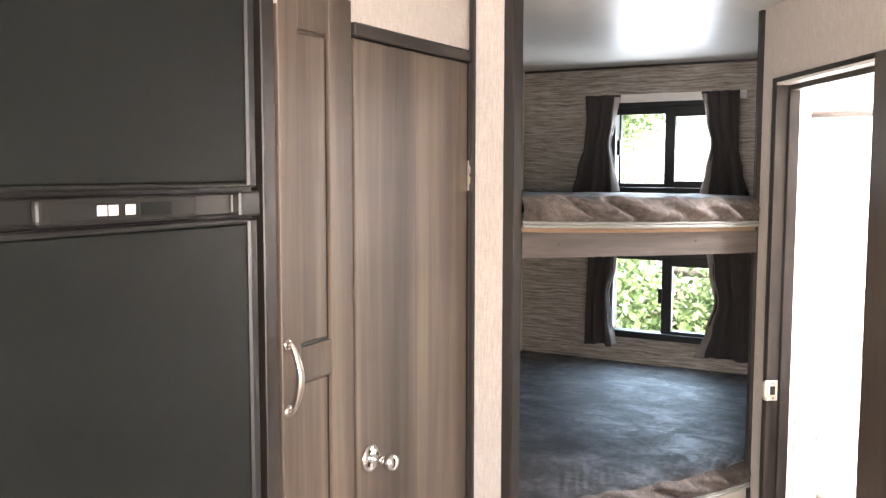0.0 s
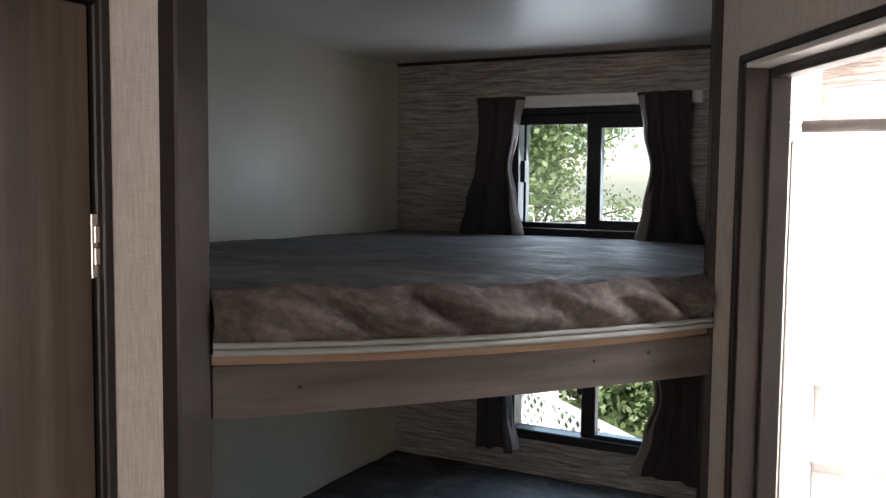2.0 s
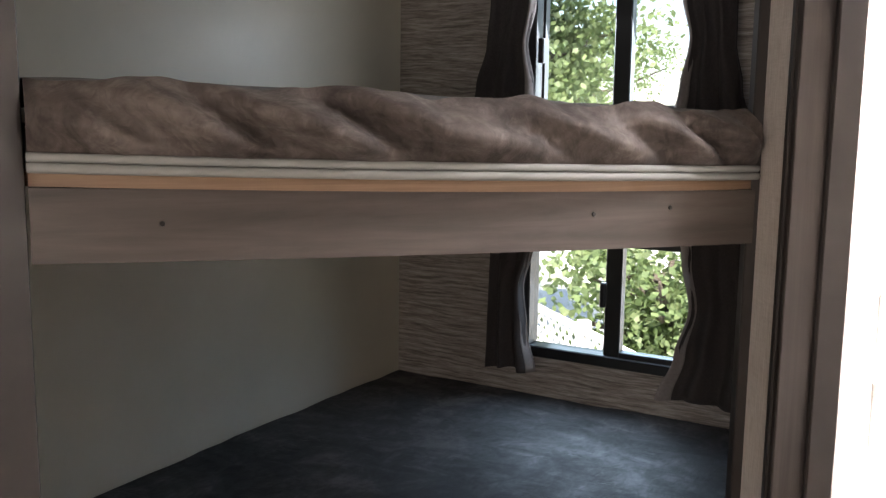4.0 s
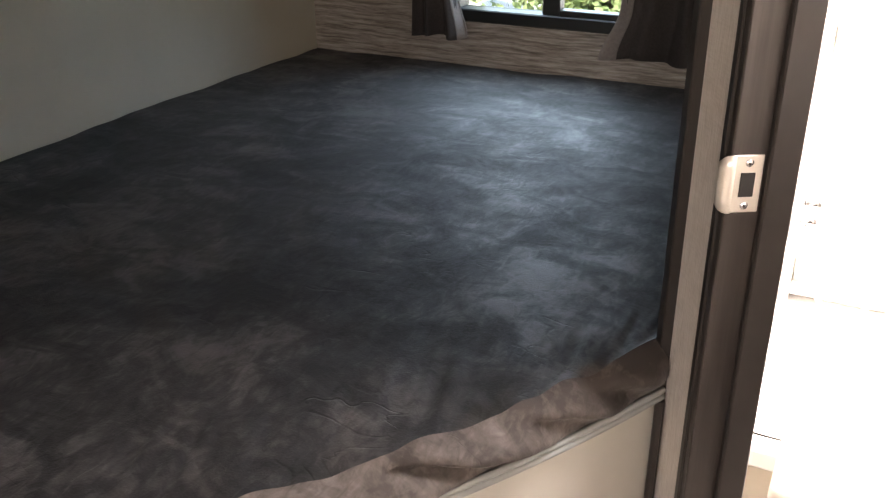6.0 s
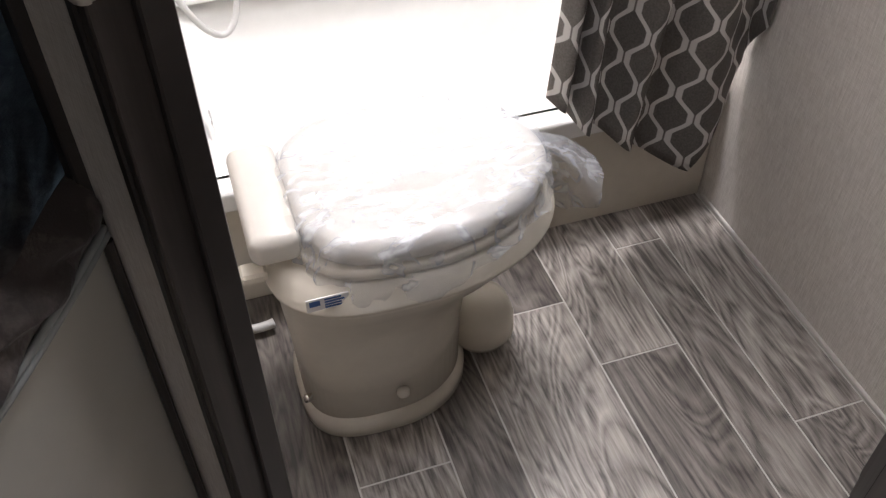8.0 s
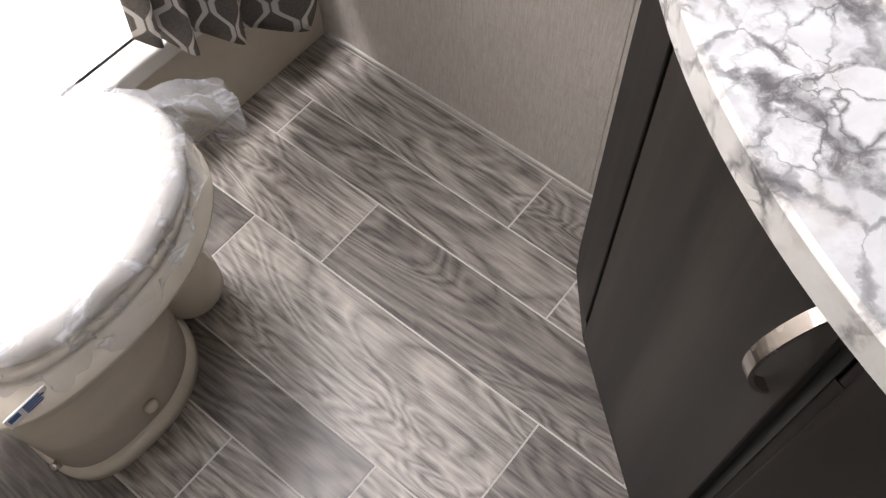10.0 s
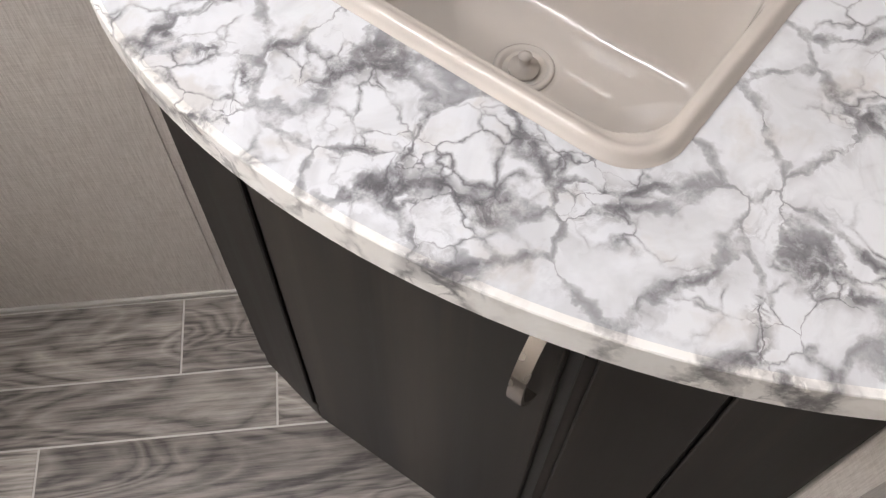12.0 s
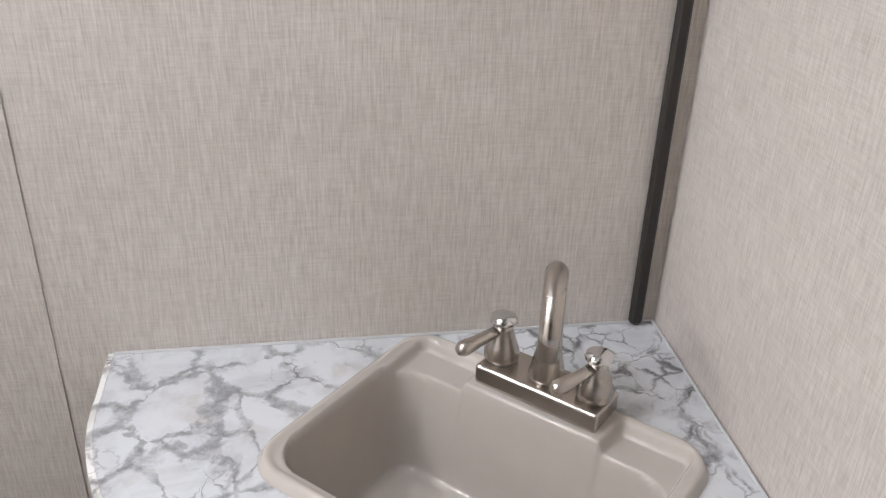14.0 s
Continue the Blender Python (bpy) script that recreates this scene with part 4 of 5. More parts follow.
def shower_curtain():
    at = thing("shower_curtain", (0.62, 3.31, 0.15), "taupe shower curtain with white ogee chain print, gathered aside", "curtain")
    n, m = 150, 70
    bm = bmesh.new()
    uvl = bm.loops.layers.uv.new("uv")
    grid, uvs = [], []
    for k in range(m + 1):
        v = k / m
        row, urow = [], []
        for j in range(n + 1):
            u = j / n
            gather = 0.34 + 0.095 * v
            x0 = 0.785 - gather + 0.02 * math.sin(3 * v)
            foot = 0.39 - 0.222 * min(1, u / 0.78) + 0.27 * max(0, (u - 0.78) / 0.22)
            z = 1.708 + (foot - 1.708) * v
            spread = u + 0.035 * math.sin(4 * math.pi * u + 2 * v)
            x = min(XR - 0.012, x0 + gather * spread + 0.03 * v * math.sin(7 * u + 1.0))
            amp = 0.020 + 0.014 * v
            y = 3.302 - amp * math.sin(2 * math.pi * 4.3 * u + 1.4 * v * math.sin(5 * u)) - 0.045 * v * v * (1 - 0.5 * u) + 0.012 * noise.noise((u * 5, v * 6, 2.0))
            row.append(bm.verts.new((x, y, z)))
            urow.append((u * 0.86, v * (1.708 - foot)))
        grid.append(row)
        uvs.append(urow)
    for k in range(m):
        for j in range(n):
            f = bm.faces.new((grid[k][j], grid[k][j + 1], grid[k + 1][j + 1], grid[k + 1][j]))
            f.smooth = True
            for loop, (a, b) in zip(f.loops, ((k, j), (k, j + 1), (k + 1, j + 1), (k + 1, j))):
                loop[uvl].uv = uvs[a][b]
    cloth = part("cloth", bm, PRINT, at, smooth=True)
    cloth.modifiers.new("thick", "SOLIDIFY").thickness = 0.0012
    for i in range(9):
        x = 0.45 + 0.04 * i
        part("hook", tube([(x, 3.325 + 0.016 * math.cos(a), 1.725 + 0.019 * math.sin(a)) for a in (2 * math.pi * q / 14 for q in range(15))], 0.0016, 6), WHITE_PLASTIC, at, smooth=True)


def skylight():
    at = thing("skylight", (0.3, 3.63, HT), "white-framed skylight over the tub", "skylight")
    for x0, x1, y0, y1 in ((SKX0 - 0.03, SKX1 + 0.03, SKY0 - 0.03, SKY0), (SKX0 - 0.03, SKX1 + 0.03, SKY1, SKY1 + 0.03), (SKX0 - 0.03, SKX0, SKY0, SKY1), (SKX1, SKX1 + 0.03, SKY0, SKY1)):
        part("frame", box(x0, x1, y0, y1, HT - 0.012, HT - 0.0005, 0.003), WHITE_PLASTIC, at)
    # the vent is out of view, added around its lamp
    vent = thing("roof_vent", (0.37, 2.95, HT), "white square roof vent assumed in the unseen bathroom ceiling", "vent")
    for x0, x1, y0, y1 in ((VX0 - 0.03, VX1 + 0.03, VY0 - 0.03, VY0), (VX0 - 0.03, VX1 + 0.03, VY1, VY1 + 0.03), (VX0 - 0.03, VX0, VY0, VY1), (VX1, VX1 + 0.03, VY0, VY1)):
        part("frame", box(x0, x1, y0, y1, HT - 0.014, HT - 0.0005, 0.003), WHITE_PLASTIC, vent)


bathtub()
surround()
shower_fittings()
shower_curtain()
skylight()

# ---------------------------------------------------------------- toilet


def egg(cx, cy, z, rx_front, rx_back, ry, n=56, square=3.2):
    """A toilet outline: round towards +x, squarish towards -x."""
    out = []
    for i in range(n):
        a = 2 * math.pi * i / n
        c, s = math.cos(a), math.sin(a)
        if c >= 0:
            out.append((cx + rx_front * c, cy + ry * s, z))
        else:
            k = 2 / square
            out.append((cx - rx_back * abs(c) ** k, cy + ry * math.copysign(abs(s) ** k, s), z))
    return out


def loft(specs, cap=True):
    return sheet([egg(*s) for s in specs], closed=True, cap=cap)


def toilet():
    cy = 3.105
    at = thing("toilet", (0.06, cy, 0), "low bone plastic camper toilet, lid down, wrapped in film", "toilet")
    foot = [(0.055, cy, z, rf, rb, ry) for z, rf, rb, ry in ((0.0, 0.135, 0.138, 0.115), (0.004, 0.142, 0.144, 0.121), (0.028, 0.142, 0.144, 0.121), (0.040, 0.134, 0.136, 0.113))]
    part("foot", loft(foot), BONE, at, smooth=True)
    body = [(0.055, cy, 0.036, 0.132, 0.136, 0.110), (0.055, cy, 0.15, 0.134, 0.140, 0.114), (0.058, cy, 0.22, 0.140, 0.148, 0.120), (0.066, cy, 0.27, 0.160, 0.160, 0.132), (0.080, cy, 0.305, 0.205, 0.178, 0.150), (0.088, cy, 0.330, 0.228, 0.190, 0.160), (0.09, cy, 0.342, 0.234, 0.194, 0.163)]
    part("pedestal", loft(body), BONE, at, smooth=True)
    rim = [(0.09, cy, 0.343, 0.236, 0.196, 0.165), (0.09, cy, 0.347, 0.243, 0.202, 0.171), (0.09, cy, 0.353, 0.243, 0.202, 0.171), (0.09, cy, 0.358, 0.236, 0.196, 0.165), (0.09, cy, 0.388, 0.222, 0.188, 0.157)]
    part("bowl_rim", loft(rim), BONE, at, smooth=True)
    seat = [(0.10, cy, 0.3895, 0.206, 0.165, 0.150), (0.10, cy, 0.393, 0.212, 0.168, 0.155), (0.10, cy, 0.405, 0.212, 0.168, 0.155), (0.10, cy, 0.409, 0.206, 0.164, 0.150)]
    part("seat", loft(seat), BONE, at, smooth=True)
    lid = [(0.10, cy, 0.4105, 0.206, 0.150, 0.146), (0.10, cy, 0.416, 0.214, 0.156, 0.152), (0.10, cy, 0.434, 0.214, 0.156, 0.152), (0.10, cy, 0.444, 0.204, 0.148, 0.143), (0.10, cy, 0.448, 0.190, 0.136, 0.131), (0.10, cy, 0.446, 0.178, 0.126, 0.121), (0.10, cy, 0.438, 0.166, 0.116, 0.111), (0.10, cy, 0.434, 0.140, 0.096, 0.092), (0.10, cy, 0.432, 0.001, 0.001, 0.001)]
    part("lid", loft(lid), IVORY, at, "smooth lid with a raised edge", smooth=True)
    part("hinge_cover", box(-0.122, -0.054, cy - 0.095, cy + 0.115, 0.398, 0.445, 0.016, segments=4), IVORY, at, smooth=True)
    pedal = part("flush_pedal", lathe([(0.0, 0), (0.048, 0.0), (0.058, 0.02), (0.056, 0.055), (0.044, 0.088), (0.02, 0.102), (0.0, 0.104)][1:-1], (0.238, cy + 0.012, 0.022), 24), BONE, at, "rounded bone foot pedal", smooth=True)
    part("pedal_arm", box(0.16, 0.215, cy - 0.012, cy + 0.036, 0.045, 0.085, 0.008, segments=2), BONE, pedal)
    for x, y, s in ((0.062, cy - 0.1115, 1), (0.062, cy + 0.1115, -1)):
        part("bolt_cap", lathe([(0.011, 0), (0.0115, 0.006), (0.008, 0.012), (0.002, 0.014)], (x, y, 0.088), 16, turn=Matrix.Rotation(radians(90 * s), 4, "X")), BONE, at, smooth=True)
    part("side_bolt", lathe([(0.007, 0), (0.007, 0.012), (0.003, 0.014)], (-0.074, cy - 0.07, 0.075), 10, turn=Matrix.Rotation(radians(-90), 4, "Y")), NICKEL, at, smooth=True)
    part("water_inlet", box(-0.140, -0.104, cy - 0.085, cy - 0.055, 0.365, 0.382, 0.004), BONE, at)
    label = part("sticker", box(-0.068, -0.012, cy - 0.1525, cy - 0.1500, 0.362, 0.384, 0.0004), WHITE_PLASTIC, at, "small white sticker with grey bars")
    part("logo_bar", box(-0.064, -0.050, cy - 0.1533, cy - 0.1526, 0.372, 0.381), LABEL_BLUE, label, "blue block")
    for k in range(4):
        part("text_bar", box(-0.044, -0.018 - 0.004 * (k % 2), cy - 0.1533, cy - 0.1526, 0.365 + 0.0048 * k, 0.3675 + 0.0048 * k), LABEL_BLUE, label)
    return at


def film_cover():
    """The loose plastic bag pulled over the lid, with a twisted tail."""
    cy = 3.105
    at = thing("plastic_wrap", (0.1, cy, 0.45), "crumpled clear plastic bag stretched over the toilet lid", "plastic bag")
    rows = []
    spec = ((0.372, 0.226, 0.172, 0.168), (0.392, 0.224, 0.172, 0.166), (0.412, 0.220, 0.166, 0.164), (0.438, 0.219, 0.162, 0.163), (0.450, 0.208, 0.152, 0.152), (0.454, 0.172, 0.124, 0.120), (0.452, 0.150, 0.108, 0.102), (0.4515, 0.11, 0.08, 0.07), (0.451, 0.06, 0.05, 0.04), (0.451, 0.001, 0.001, 0.001))
    n, fine = 150, 44
    for k in range(fine + 1):
        f = k / fine * (len(spec) - 1)
        i0 = min(int(f), len(spec) - 2)
        z, rf, rb, ry = (p + (q - p) * (f - i0) for p, q in zip(spec[i0], spec[i0 + 1]))
        row = []
        for i, (x, y, zz) in enumerate(egg(0.10, cy, z, rf, rb, ry, n)):
            a = 2 * math.pi * i / n
            low = 1 - k / fine
            w = 0.005 * math.sin(13 * a + 9 * low) * low + 0.0025 * math.sin(31 * a - 6 * low) * low
            hang = (0.016 * math.sin(2.3 * a + 1) + 0.010 * math.sin(5 * a)) * max(0, 1 - 7 * (1 - low))
            ridge = (1 - abs(noise.noise((x * 15 + y * 11, y * 13 - x * 6, 0.5)))) ** 9 * 0.003 + (1 - abs(noise.noise((x * 34 - y * 20, y * 31, 3.5)))) ** 8 * 0.002
            row.append((x + w * math.cos(a), y + w * math.sin(a), zz + hang + ridge))
        rows.append(row)
    part("cover", sheet(rows, closed=True), FILM, at, smooth=True)
    tail = []
    for k in range(14):
        v = k / 13
        r = 0.016 + 0.052 * v
        px, py, pz = 0.305 + 0.105 * v, cy + 0.040 + 0.01 * v, 0.410 - 0.105 * v * (0.6 + 0.6 * v)
        tail.append([(px + 0.45 * r * math.cos(a) * (1 + 0.3 * math.sin(5 * a + k)), py + r * math.sin(a) * (1 + 0.25 * math.sin(4 * a + 2 * v)), pz + 0.75 * r * math.cos(a + 0.6)) for a in (2 * math.pi * q / 26 for q in range(26))])
    part("tail", sheet(tail, closed=True), FILM, at, "loose twisted tail of the bag", smooth=True)


toilet()
film_cover()
line = thing("water_line", (-0.16, 3.27, 0), "grey braided water line with a brass fitting behind the toilet", "pipe")
part("hose", tube(bez((-0.10, 3.255, 0.020), (-0.13, 3.25, 0.016), (-0.17, 3.25, 0.016), (-0.185, 3.285, 0.03), 14), 0.0085, 10), HOSE, line, smooth=True)
part("fitting", lathe([(0.012, 0), (0.013, 0.012), (0.009, 0.016), (0.009, 0.05), (0.006, 0.052)], (-0.185, 3.295, 0.0), 14), BRASS, line, "brass fitting", smooth=True)

# ---------------------------------------------------------------- vanity
VZ = 0.868
EDGE = bez((0.735, 2.664), (0.490, 2.682), (0.243, 2.350), (0.238, CORNER[1] + 0.001), 40)
SC, SU, SV = Vector((0.601, 2.318)), Vector((-0.690, -0.724)), Vector((0.724, -0.690))
SHU, SHV = 0.170, 0.132


def sink_xy(u, v):
    p = SC + SU * u + SV * v
    return p.x, p.y


def round_rect(hu, hv, r, n=8):
    out = []
    for cu, cv, a0 in ((hu - r, hv - r, 0), (-hu + r, hv - r, 90), (-hu + r, -hv + r, 180), (hu - r, -hv + r, 270)):
        for i in range(n + 1):
            a = radians(a0 + 90 * i / n)
            out.append((cu + r * math.cos(a), cv + r * math.sin(a)))
    return out


def sd_round(u, v, hu, hv, r):
    """Signed distance to a rounded rectangle, negative inside."""
    a, b = abs(u) - hu + r, abs(v) - hv + r
    return math.hypot(max(a, 0), max(b, 0)) + min(max(a, b), 0) - r


def ease(a, b, x):
    t = max(0.0, min(1.0, (x - a) / (b - a)))
    return t * t * (3 - 2 * t)


def countertop():
    at = thing("countertop", (0.55, 2.35, VZ), "white marble-look laminate countertop with grey veins and a bowed edge", "countertop")
    outline = [(XR - 0.0005, 2.664), *EDGE, (XR - 0.0005, CORNER[1] + 0.001)]
    hole = [sink_xy(u, v) for u, v in round_rect(SHU - 0.012, SHV - 0.012, 0.03)]
    bm = bmesh.new()
    for loop in (outline, hole):
        vs = [bm.verts.new((x, y, VZ)) for x, y in loop]
        for i in range(len(vs)):
            bm.edges.new((vs[i], vs[(i + 1) % len(vs)]))
    bmesh.ops.triangle_fill(bm, use_beauty=True, edges=bm.edges[:])
    top = bmesh.ops.extrude_face_region(bm, geom=bm.faces[:])
    bmesh.ops.translate(bm, verts=[v for v in top["geom"] if isinstance(v, bmesh.types.BMVert)], vec=(0, 0, -0.030))
    part("slab", bm, MARBLE, at)
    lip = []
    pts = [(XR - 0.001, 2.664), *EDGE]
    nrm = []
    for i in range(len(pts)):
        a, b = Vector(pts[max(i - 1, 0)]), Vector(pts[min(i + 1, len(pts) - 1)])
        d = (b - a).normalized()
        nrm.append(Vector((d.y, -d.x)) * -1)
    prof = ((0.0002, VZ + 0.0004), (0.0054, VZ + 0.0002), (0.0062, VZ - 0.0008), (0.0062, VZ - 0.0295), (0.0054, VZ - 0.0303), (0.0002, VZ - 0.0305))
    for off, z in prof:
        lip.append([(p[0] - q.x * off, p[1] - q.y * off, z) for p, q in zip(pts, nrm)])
    # the band takes the paler marble, as if brightly lit
    part("edge_band", sheet(lip), MARBLE_LIT, at, "veined edge band, paler for the light on it")
    part("wall_bead", tube([(XR - 0.002, 2.664, VZ + 0.001), (XR - 0.002, CORNER[1] + 0.003, VZ + 0.001), (0.25, CORNER[1] + 0.003, VZ + 0.001)], 0.0018, 6), LABEL_GREY, at, "thin sealant bead at the wall")
    return at


def wall_depth(d, run=0.015, bend=0.012, full=0.126):
    """Depth of the bowl at the distance d inside its edge: a steep wall and a tight round bend into the floor."""
    if d <= 0:
        return 0.0
    if d < run:
        return (full - bend) * (d / run) ** 1.15
    q = min(1.0, (d - run) / bend)
    return full - bend * (1 - math.sqrt(1 - (1 - q) ** 2))


def sink():
    at = thing("sink", (SC.x, SC.y, VZ), "glossy almond plastic drop-in sink with soap ledges", "sink")
    nu, nv = 190, 150
    grid = []
    for j in range(nv + 1):
        row = []
        for i in range(nu + 1):
            u = SHU * (2 * i / nu - 1)
            v = SHV * (2 * j / nv - 1)
            out = sd_round(u, v, SHU, SHV, 0.042)
            if out > 0:
                # pull corner points back onto the rounded outline
                cu, cv = max(-SHU + 0.042, min(SHU - 0.042, u)), max(-SHV + 0.042, min(SHV - 0.042, v))
                d = math.hypot(u - cu, v - cv)
                u, v = cu + (u - cu) * 0.042 / d, cv + (v - cv) * 0.042 / d
                out = 0.0
            z = VZ + 0.0005 + 0.0095 * ease(0, 0.007, -out) - 0.003 * ease(0.009, 0.016, -out)
            basin = sd_round(u, v + 0.018, SHU - 0.016, SHV - 0.036, 0.04)
            deep = wall_depth(-basin) + 0.006 * ease(0.03, 0.11, -basin)
            dr = math.hypot(u + 0.002, v + 0.003)
            deep += 0.003 * ease(0.032, 0.022, dr)
            z -= deep
            tray = sd_round(abs(u) - 0.112, v - 0.082, 0.040, 0.036, 0.012)
            z -= 0.012 * ease(0.0, 0.006, -tray) * (1 - ease(0, 0.02, -basin))
            x, y = sink_xy(u, v)
            row.append((x, y, z))
        grid.append(row)
    part("bowl", sheet(grid), SINK, at, smooth=True)
    dx, dy = sink_xy(-0.002, -0.003)
    drain = part("drain", lathe([(0.026, -0.003), (0.0265, 0.0035), (0.024, 0.0045), (0.0205, 0.0035), (0.0185, -0.001), (0.012, -0.002)], (dx, dy, VZ - 0.1262), 28), SINK, at, "almond strainer ring", smooth=True)
    part("stopper", lathe([(0.013, 0), (0.0135, 0.005), (0.005, 0.008), (0.0045, 0.015), (0.006, 0.018), (0.002, 0.020)], (dx, dy, VZ - 0.1268), 20), SINK, drain, smooth=True)
    return at


def faucet():
    fx, fy = sink_xy(0.0, 0.108)
    base_z = VZ + 0.0068
    at = thing("faucet", (fx, fy, base_z), "brushed nickel two-handle faucet with a high arched spout", "faucet")
    m = Matrix.Translation((fx, fy, base_z)) @ Matrix.Rotation(math.atan2(SU.y, SU.x), 4, "Z")
    part("base", box(-0.066, 0.066, -0.024, 0.024, 0.0002, 0.022, 0.0035, turn=m, segments=3), NICKEL, at, "squared base plate")
    # spout: stem, then an arch towards the bowl
    out = Vector((-SV.x, -SV.y, 0))
    foot = Vector((fx, fy, base_z + 0.022))
    part("spout_collar", lathe([(0.0165, 0), (0.0175, 0.006), (0.014, 0.024), (0.0115, 0.036), (0.0122, 0.040), (0.0118, 0.044)], foot, 24), NICKEL, at, smooth=True)
    pts = [foot + Vector((0, 0, 0.04))]
    pts += [foot + Vector((0, 0, 0.04 + 0.055 * i / 4)) for i in range(1, 5)]
    top = foot + Vector((0, 0, 0.095))
    r = 0.040
    swing = Vector((-0.95, 0.32, 0))
    pts += [top + swing * (r - r * math.cos(a)) + Vector((0, 0, r * 0.95 * math.sin(a))) for a in (math.pi * k / 14 for k in range(1, 14))]
    pts.append(top + swing * (2 * r + 0.001) + Vector((0, 0, -0.016)))
    part("spout", tube(pts, 0.0095, 18, radii=[0.0112 - 0.0022 * i / len(pts) for i in range(len(pts))]), NICKEL, at, smooth=True)
    for s in (-1, 1):
        p = m @ Vector((0.0505 * s, 0, 0.022))
        h = part("handle", lathe([(0.0155, 0), (0.0175, 0.005), (0.0172, 0.012), (0.0125, 0.026), (0.0095, 0.036), (0.0105, 0.042)], p, 24), NICKEL, at, "bell-shaped handle", smooth=True)
        part("cap", lathe([(0.0105, 0.0), (0.0135, 0.003), (0.0125, 0.007), (0.008, 0.010), (0.003, 0.011)], p + Vector((0, 0, 0.042)), 20), CHROME, h, "bright cap", smooth=True)
        d = Vector((-0.36, 0.90, -0.20))
        lever = [p + Vector((0, 0, 0.036)) + d * t for t in (0.006, 0.018, 0.030, 0.042, 0.048, 0.053)]
        part("lever", tube(lever, 0.005, 14, radii=[0.0062, 0.0058, 0.0062, 0.0078, 0.0078, 0.0045]), NICKEL, h, smooth=True)


def vanity():
    at = thing("vanity_cabinet", (0.55, 2.35, 0), "dark espresso corner vanity cabinet with angled front", "cabinet")
    zt = VZ - 0.031
    e = [(0.676, 2.652), (0.578, 2.572), (0.352, 2.308), (0.285, CORNER[1] + 0.002)]
    part("body", prism([(XR - 0.001, 2.652), *e, (XR - 0.001, CORNER[1] + 0.002)][::-1], 0.0, 0.70), WOOD_DARK, at)
    part("end_panel", box(0.676, XR - 0.001, 2.637, 2.652, 0.7, zt), WOOD_DARK, at)

    def face(name, a, b, t0, t1, z0, z1, y0, y1, parent, label=""):
        return part(name, box(t0, t1, y0, y1, z0, z1, 0.0015, turn=along(a, b)), WOOD_DARK, parent, label)

    l0, l1, l2 = (math.dist(e[k], e[k + 1]) for k in range(3))
    for k, ln in ((0, l0), (1, l1), (2, l2)):
        face("top_rail", e[k + 1], e[k], 0.002, ln - 0.002, 0.70, zt, -0.016, 0.0, at)
        face("plinth", e[k + 1], e[k], 0.0, ln, 0.0, 0.050, 0.0005, 0.004, at)
    face("stile", e[1], e[0], 0.004, l0, 0.055, zt - 0.002, 0.0005, 0.0065, at)
    door = face("door", e[2], e[1], 0.012, l1 - 0.018, 0.060, zt - 0.012, 0.0005, 0.0145, at, "flat espresso door")
    face("stile", e[3], e[2], 0.010, 0.115, 0.055, zt - 0.002, 0.0005, 0.0065, at)
    face("stile", e[3], e[2], 0.121, l2 - 0.010, 0.055, zt - 0.002, 0.0005, 0.0065, at)
    # black strips stand in for the shade in the door's gaps
    part("gap", box(l1 - 0.0175, l1 - 0.0005, 0.0006, 0.002, 0.056, zt - 0.002, turn=along(e[2], e[1])), BLACK, at, "black strip for the shade in the gap beside the door")
    part("gap", box(0.0, 0.0115, 0.0006, 0.002, 0.056, zt - 0.002, turn=along(e[2], e[1])), BLACK, at, "black strip for the shade in the gap beside the door")
    m = along(e[2], e[1])
    p, q, o = (m @ Vector(c) for c in ((0.030, 0.0145, 0.756), (0.030, 0.0145, 0.616), (0.030, 0.0475, 0.756)))
    strap_pull(door, p, q, o - p, m.to_3x3() @ Vector((1, 0, 0)))


vanity()
countertop()
sink()
faucet()
sticker = thing("sticker", (TUBX0 + 0.1, 3.40, 0.274), "small white label with blue bars on the tub rim", "sticker")
part("paper", box(-0.112, -0.078, 3.385, 3.402, 0.2742, 0.2748), WHITE_PLASTIC, sticker)
part("bar", box(-0.108, -0.084, 3.389, 3.397, 0.2749, 0.2753), LABEL_BLUE, sticker, "blue printed bar")

# ---------------------------------------------------------------- outdoors
GZ = -0.75
tagged(part("ground", box(-60, 60, YR + 0.3, 90, GZ - 0.2, GZ), GRAVEL), "pale gravel yard reaching far off", "ground", kind="structure")
tagged(part("ground", box(-60, 60, -60, YR + 0.3, GZ - 0.2, GZ), GRAVEL), "pale gravel yard under the trailer", "ground", kind="structure")


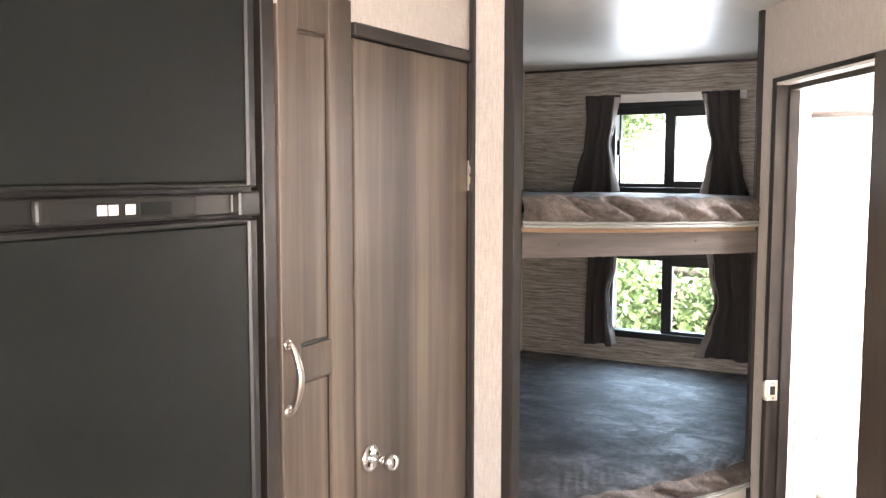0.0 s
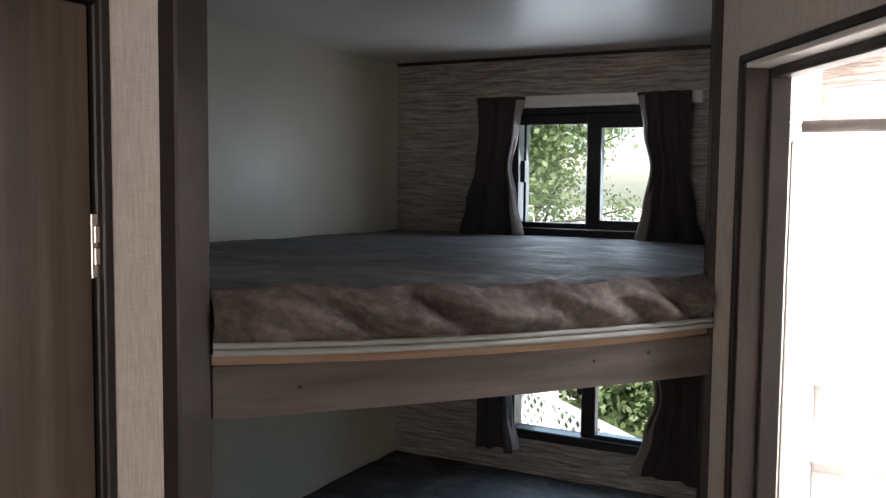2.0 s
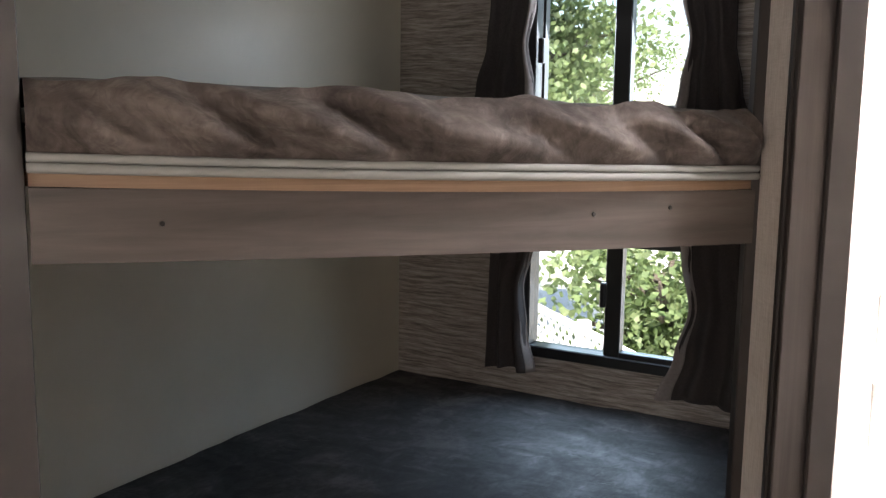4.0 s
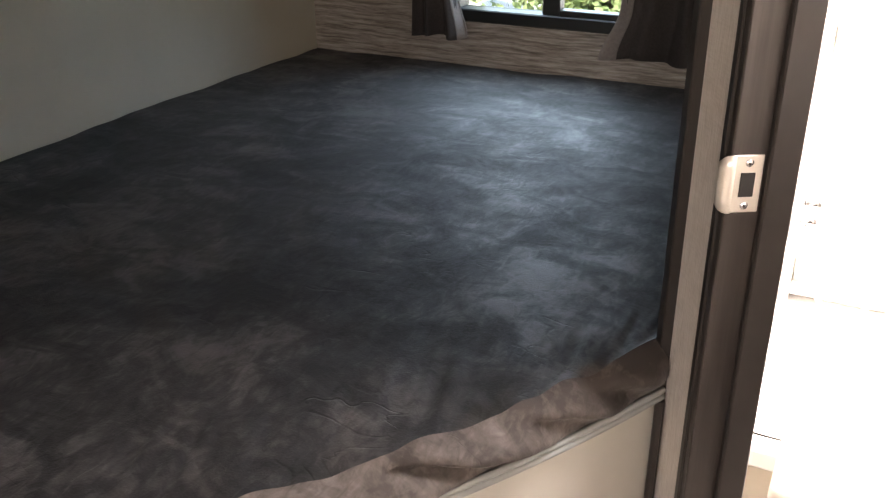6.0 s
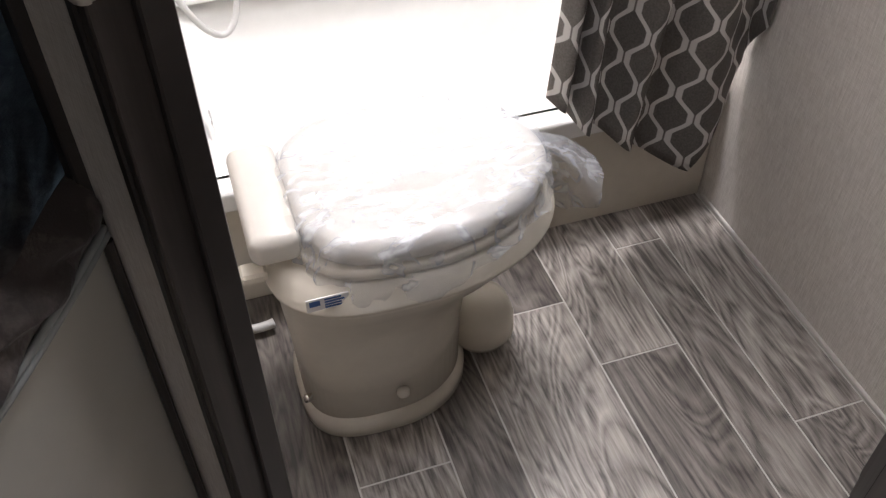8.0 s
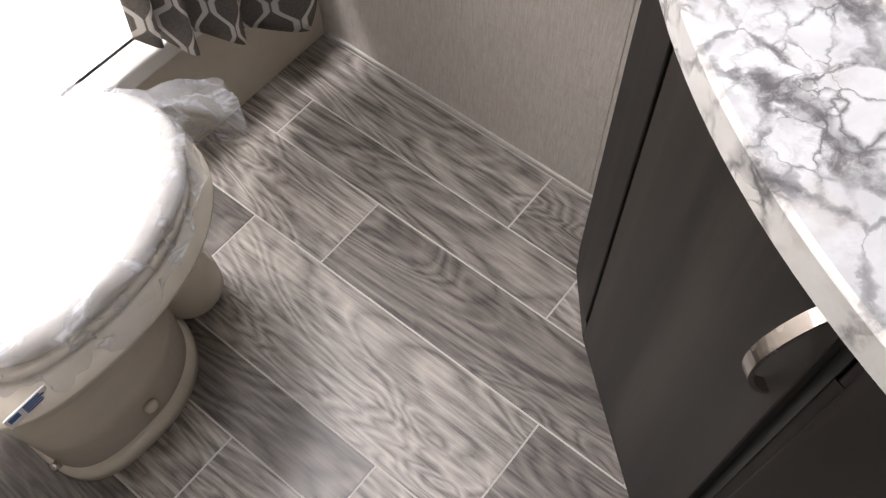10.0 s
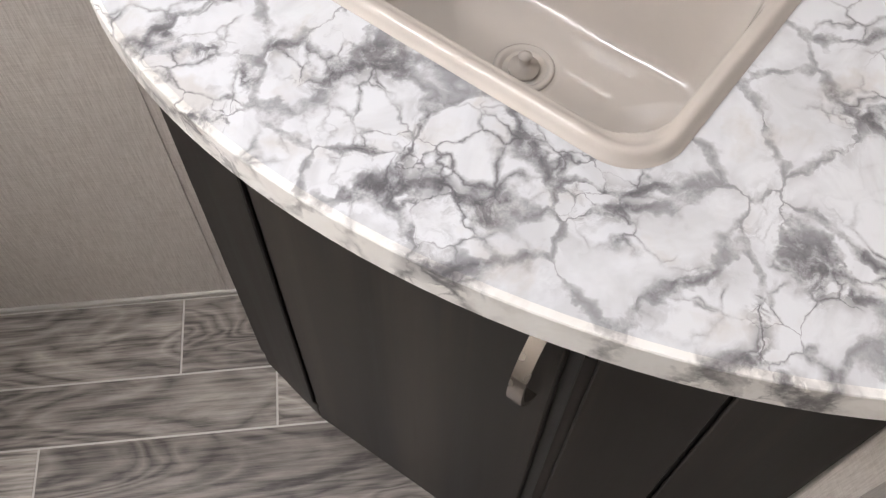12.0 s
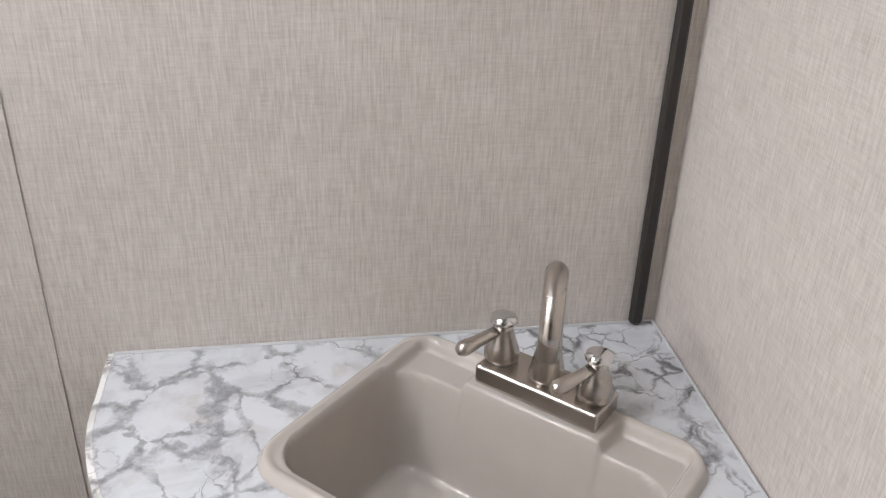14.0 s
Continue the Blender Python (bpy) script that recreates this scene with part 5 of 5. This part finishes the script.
def tree(x, y, height, spread, seed, leaves, low=0.18):
    rnd = random.Random(seed)
    at = thing("tree", (x, y, GZ), "leafy green tree standing behind the trailer", "tree", "trees behind the trailer")
    trunk = tube([(x + 0.05 * math.sin(k), y + 0.04 * math.cos(2 * k), GZ + height * 0.75 * k / 7) for k in range(8)], 0.1, 10, radii=[0.07 * (1 - 0.11 * k) for k in range(8)])
    tips = []
    for k in range(14):
        a, h = rnd.uniform(0, 6.28), GZ + height * rnd.uniform(low, 0.85)
        ln = spread * rnd.uniform(0.55, 0.95)
        tip = (x + ln * math.cos(a), y + ln * math.sin(a), h + ln * rnd.uniform(0.1, 0.6))
        tube([(x, y, h), ((x + tip[0]) / 2, (y + tip[1]) / 2, (h + tip[2]) / 2 - 0.05), tip], 0.03, 6, bm=trunk, radii=[0.045, 0.028, 0.01])
        tips.append(tip)
    part("trunk", trunk, BARK, at, smooth=True)
    verts, faces = [], []
    clumps = []
    for _ in range(90):
        t = rnd.choice(tips)
        w = rnd.random() ** 0.5
        clumps.append((x + (t[0] - x) * w + rnd.gauss(0, 0.16), y + (t[1] - y) * w + rnd.gauss(0, 0.16), t[2] - rnd.uniform(0.0, 0.2) * (1 - w) + rnd.gauss(0, 0.16)))
    for k in range(leaves):
        c = clumps[k % len(clumps)]
        p = Vector((rnd.gauss(c[0], 0.17), rnd.gauss(c[1], 0.17), rnd.gauss(c[2], 0.15)))
        d = Vector((rnd.gauss(0, 1), rnd.gauss(0, 1), rnd.gauss(-0.3, 0.7))).normalized()
        s = d.cross(Vector((rnd.gauss(0, 1), rnd.gauss(0, 1), rnd.gauss(0, 1)))).normalized()
        ln, wd = rnd.uniform(0.05, 0.09), rnd.uniform(0.018, 0.03)
        b = len(verts)
        verts += [p, p + d * ln * 0.5 + s * wd, p + d * ln, p + d * ln * 0.5 - s * wd]
        faces.append((b, b + 1, b + 2, b + 3))
    me = bpy.data.meshes.new("crown")
    me.from_pydata(verts, [], faces)
    me.materials.append(LEAF)
    crown = new("crown", me)
    crown.parent = at
    crown.matrix_parent_inverse = at.matrix_world.inverted()


for i, (x, y, h, w, low, leaves) in enumerate(((-3.62, 8.8, 5.0, 1.12, 0.40, 18000), (-5.6, 10.4, 4.8, 1.5, 0.2, 9000), (-5.3, 8.6, 4.0, 1.2, 0.3, 9000), (-1.85, 8.0, 1.75, 0.8, 0.1, 9000), (-7.2, 11.0, 5.0, 1.7, 0.2, 9000), (-6.2, 17.0, 4.0, 1.9, 0.3, 9000), (-9.2, 10.2, 4.4, 1.7, 0.2, 7000))):
    tree(x, y, h, w, 20 + i, leaves, low)


def lattice_fence():
    at = thing("lattice_fence", (-2.2, 6.6, GZ), "low white lattice fence behind the trailer", "fence")
    m = along((-4.9, 9.4), (-0.5, 5.4))
    ln, h = 5.9, 0.98
    for k in range(4):
        part("post", box(k * 1.94, k * 1.94 + 0.07, -0.02, 0.05, GZ, GZ + h + 0.06, 0.006, turn=m), WHITE_PLASTIC, at)
    for z in (0.04, h - 0.02):
        part("rail", box(0, ln, -0.012, 0.012, GZ + z, GZ + z + 0.045, 0.003, turn=m), WHITE_PLASTIC, at)
    for side, y in ((1, 0.014), (-1, 0.021)):
        k = 0.0
        while k < ln + h:
            a, b = (k - h, k) if side > 0 else (k, k - h)
            x0, z0, x1, z1 = a, 0.05, b, h
            bm = bmesh.new()
            w = 0.020
            vs = [Vector((x0 - w, y, GZ + z0)), Vector((x0 + w, y, GZ + z0)), Vector((x1 + w, y, GZ + z1)), Vector((x1 - w, y, GZ + z1))]
            lo = [bm.verts.new(m @ v) for v in vs]
            hi = [bm.verts.new(m @ (v + Vector((0, 0.006, 0)))) for v in vs]
            bm.faces.new(lo), bm.faces.new(hi[::-1])
            for i in range(4):
                bm.faces.new((lo[i], lo[(i + 1) % 4], hi[(i + 1) % 4], hi[i]))
            part("slat", bm, WHITE_PLASTIC, at)
            k += 0.10


lattice_fence()

# ---------------------------------------------------------------- floor planks, last
mesh_cache = {}
rnd = random.Random(5)
xs = [XR - 0.006, 0.667, 0.567, 0.417, 0.214, 0.111, -0.039]
cycle = [0.20, 0.10, 0.15]
i = 0
while xs[-1] > XL:
    xs.append(max(XL, xs[-1] - cycle[i % 3]))
    i += 1
starts = [2.792, 2.641, 2.999, 3.152, 2.70, 2.900]
LEN, GAP = 0.605, 0.0034
for k in range(len(xs) - 1):
    x1, x0 = xs[k] - GAP / 2, xs[k + 1] + GAP / 2
    if x1 - x0 < 0.02:
        continue
    s = starts[k] if k < len(starts) else rnd.uniform(2.4, 3.0)
    y = s - math.ceil((s - YF) / LEN) * LEN
    while y < YR:
        y0, y1 = max(YF, y) + GAP / 2, min(YR, y + LEN) - GAP / 2
        y += LEN
        if y1 - y0 < 0.03:
            continue
        key = (round(x1 - x0, 4), round(y1 - y0, 4))
        if key not in mesh_cache:
            mesh_cache[key] = finish("plank", box(-(x1 - x0) / 2, (x1 - x0) / 2, -(y1 - y0) / 2, (y1 - y0) / 2, -0.0013, 0.0, 0.0004), PLANK)
        ob = new("plank", mesh_cache[key])
        ob.parent = floor
        ob.location = ((x0 + x1) / 2, (y0 + y1) / 2, 0)
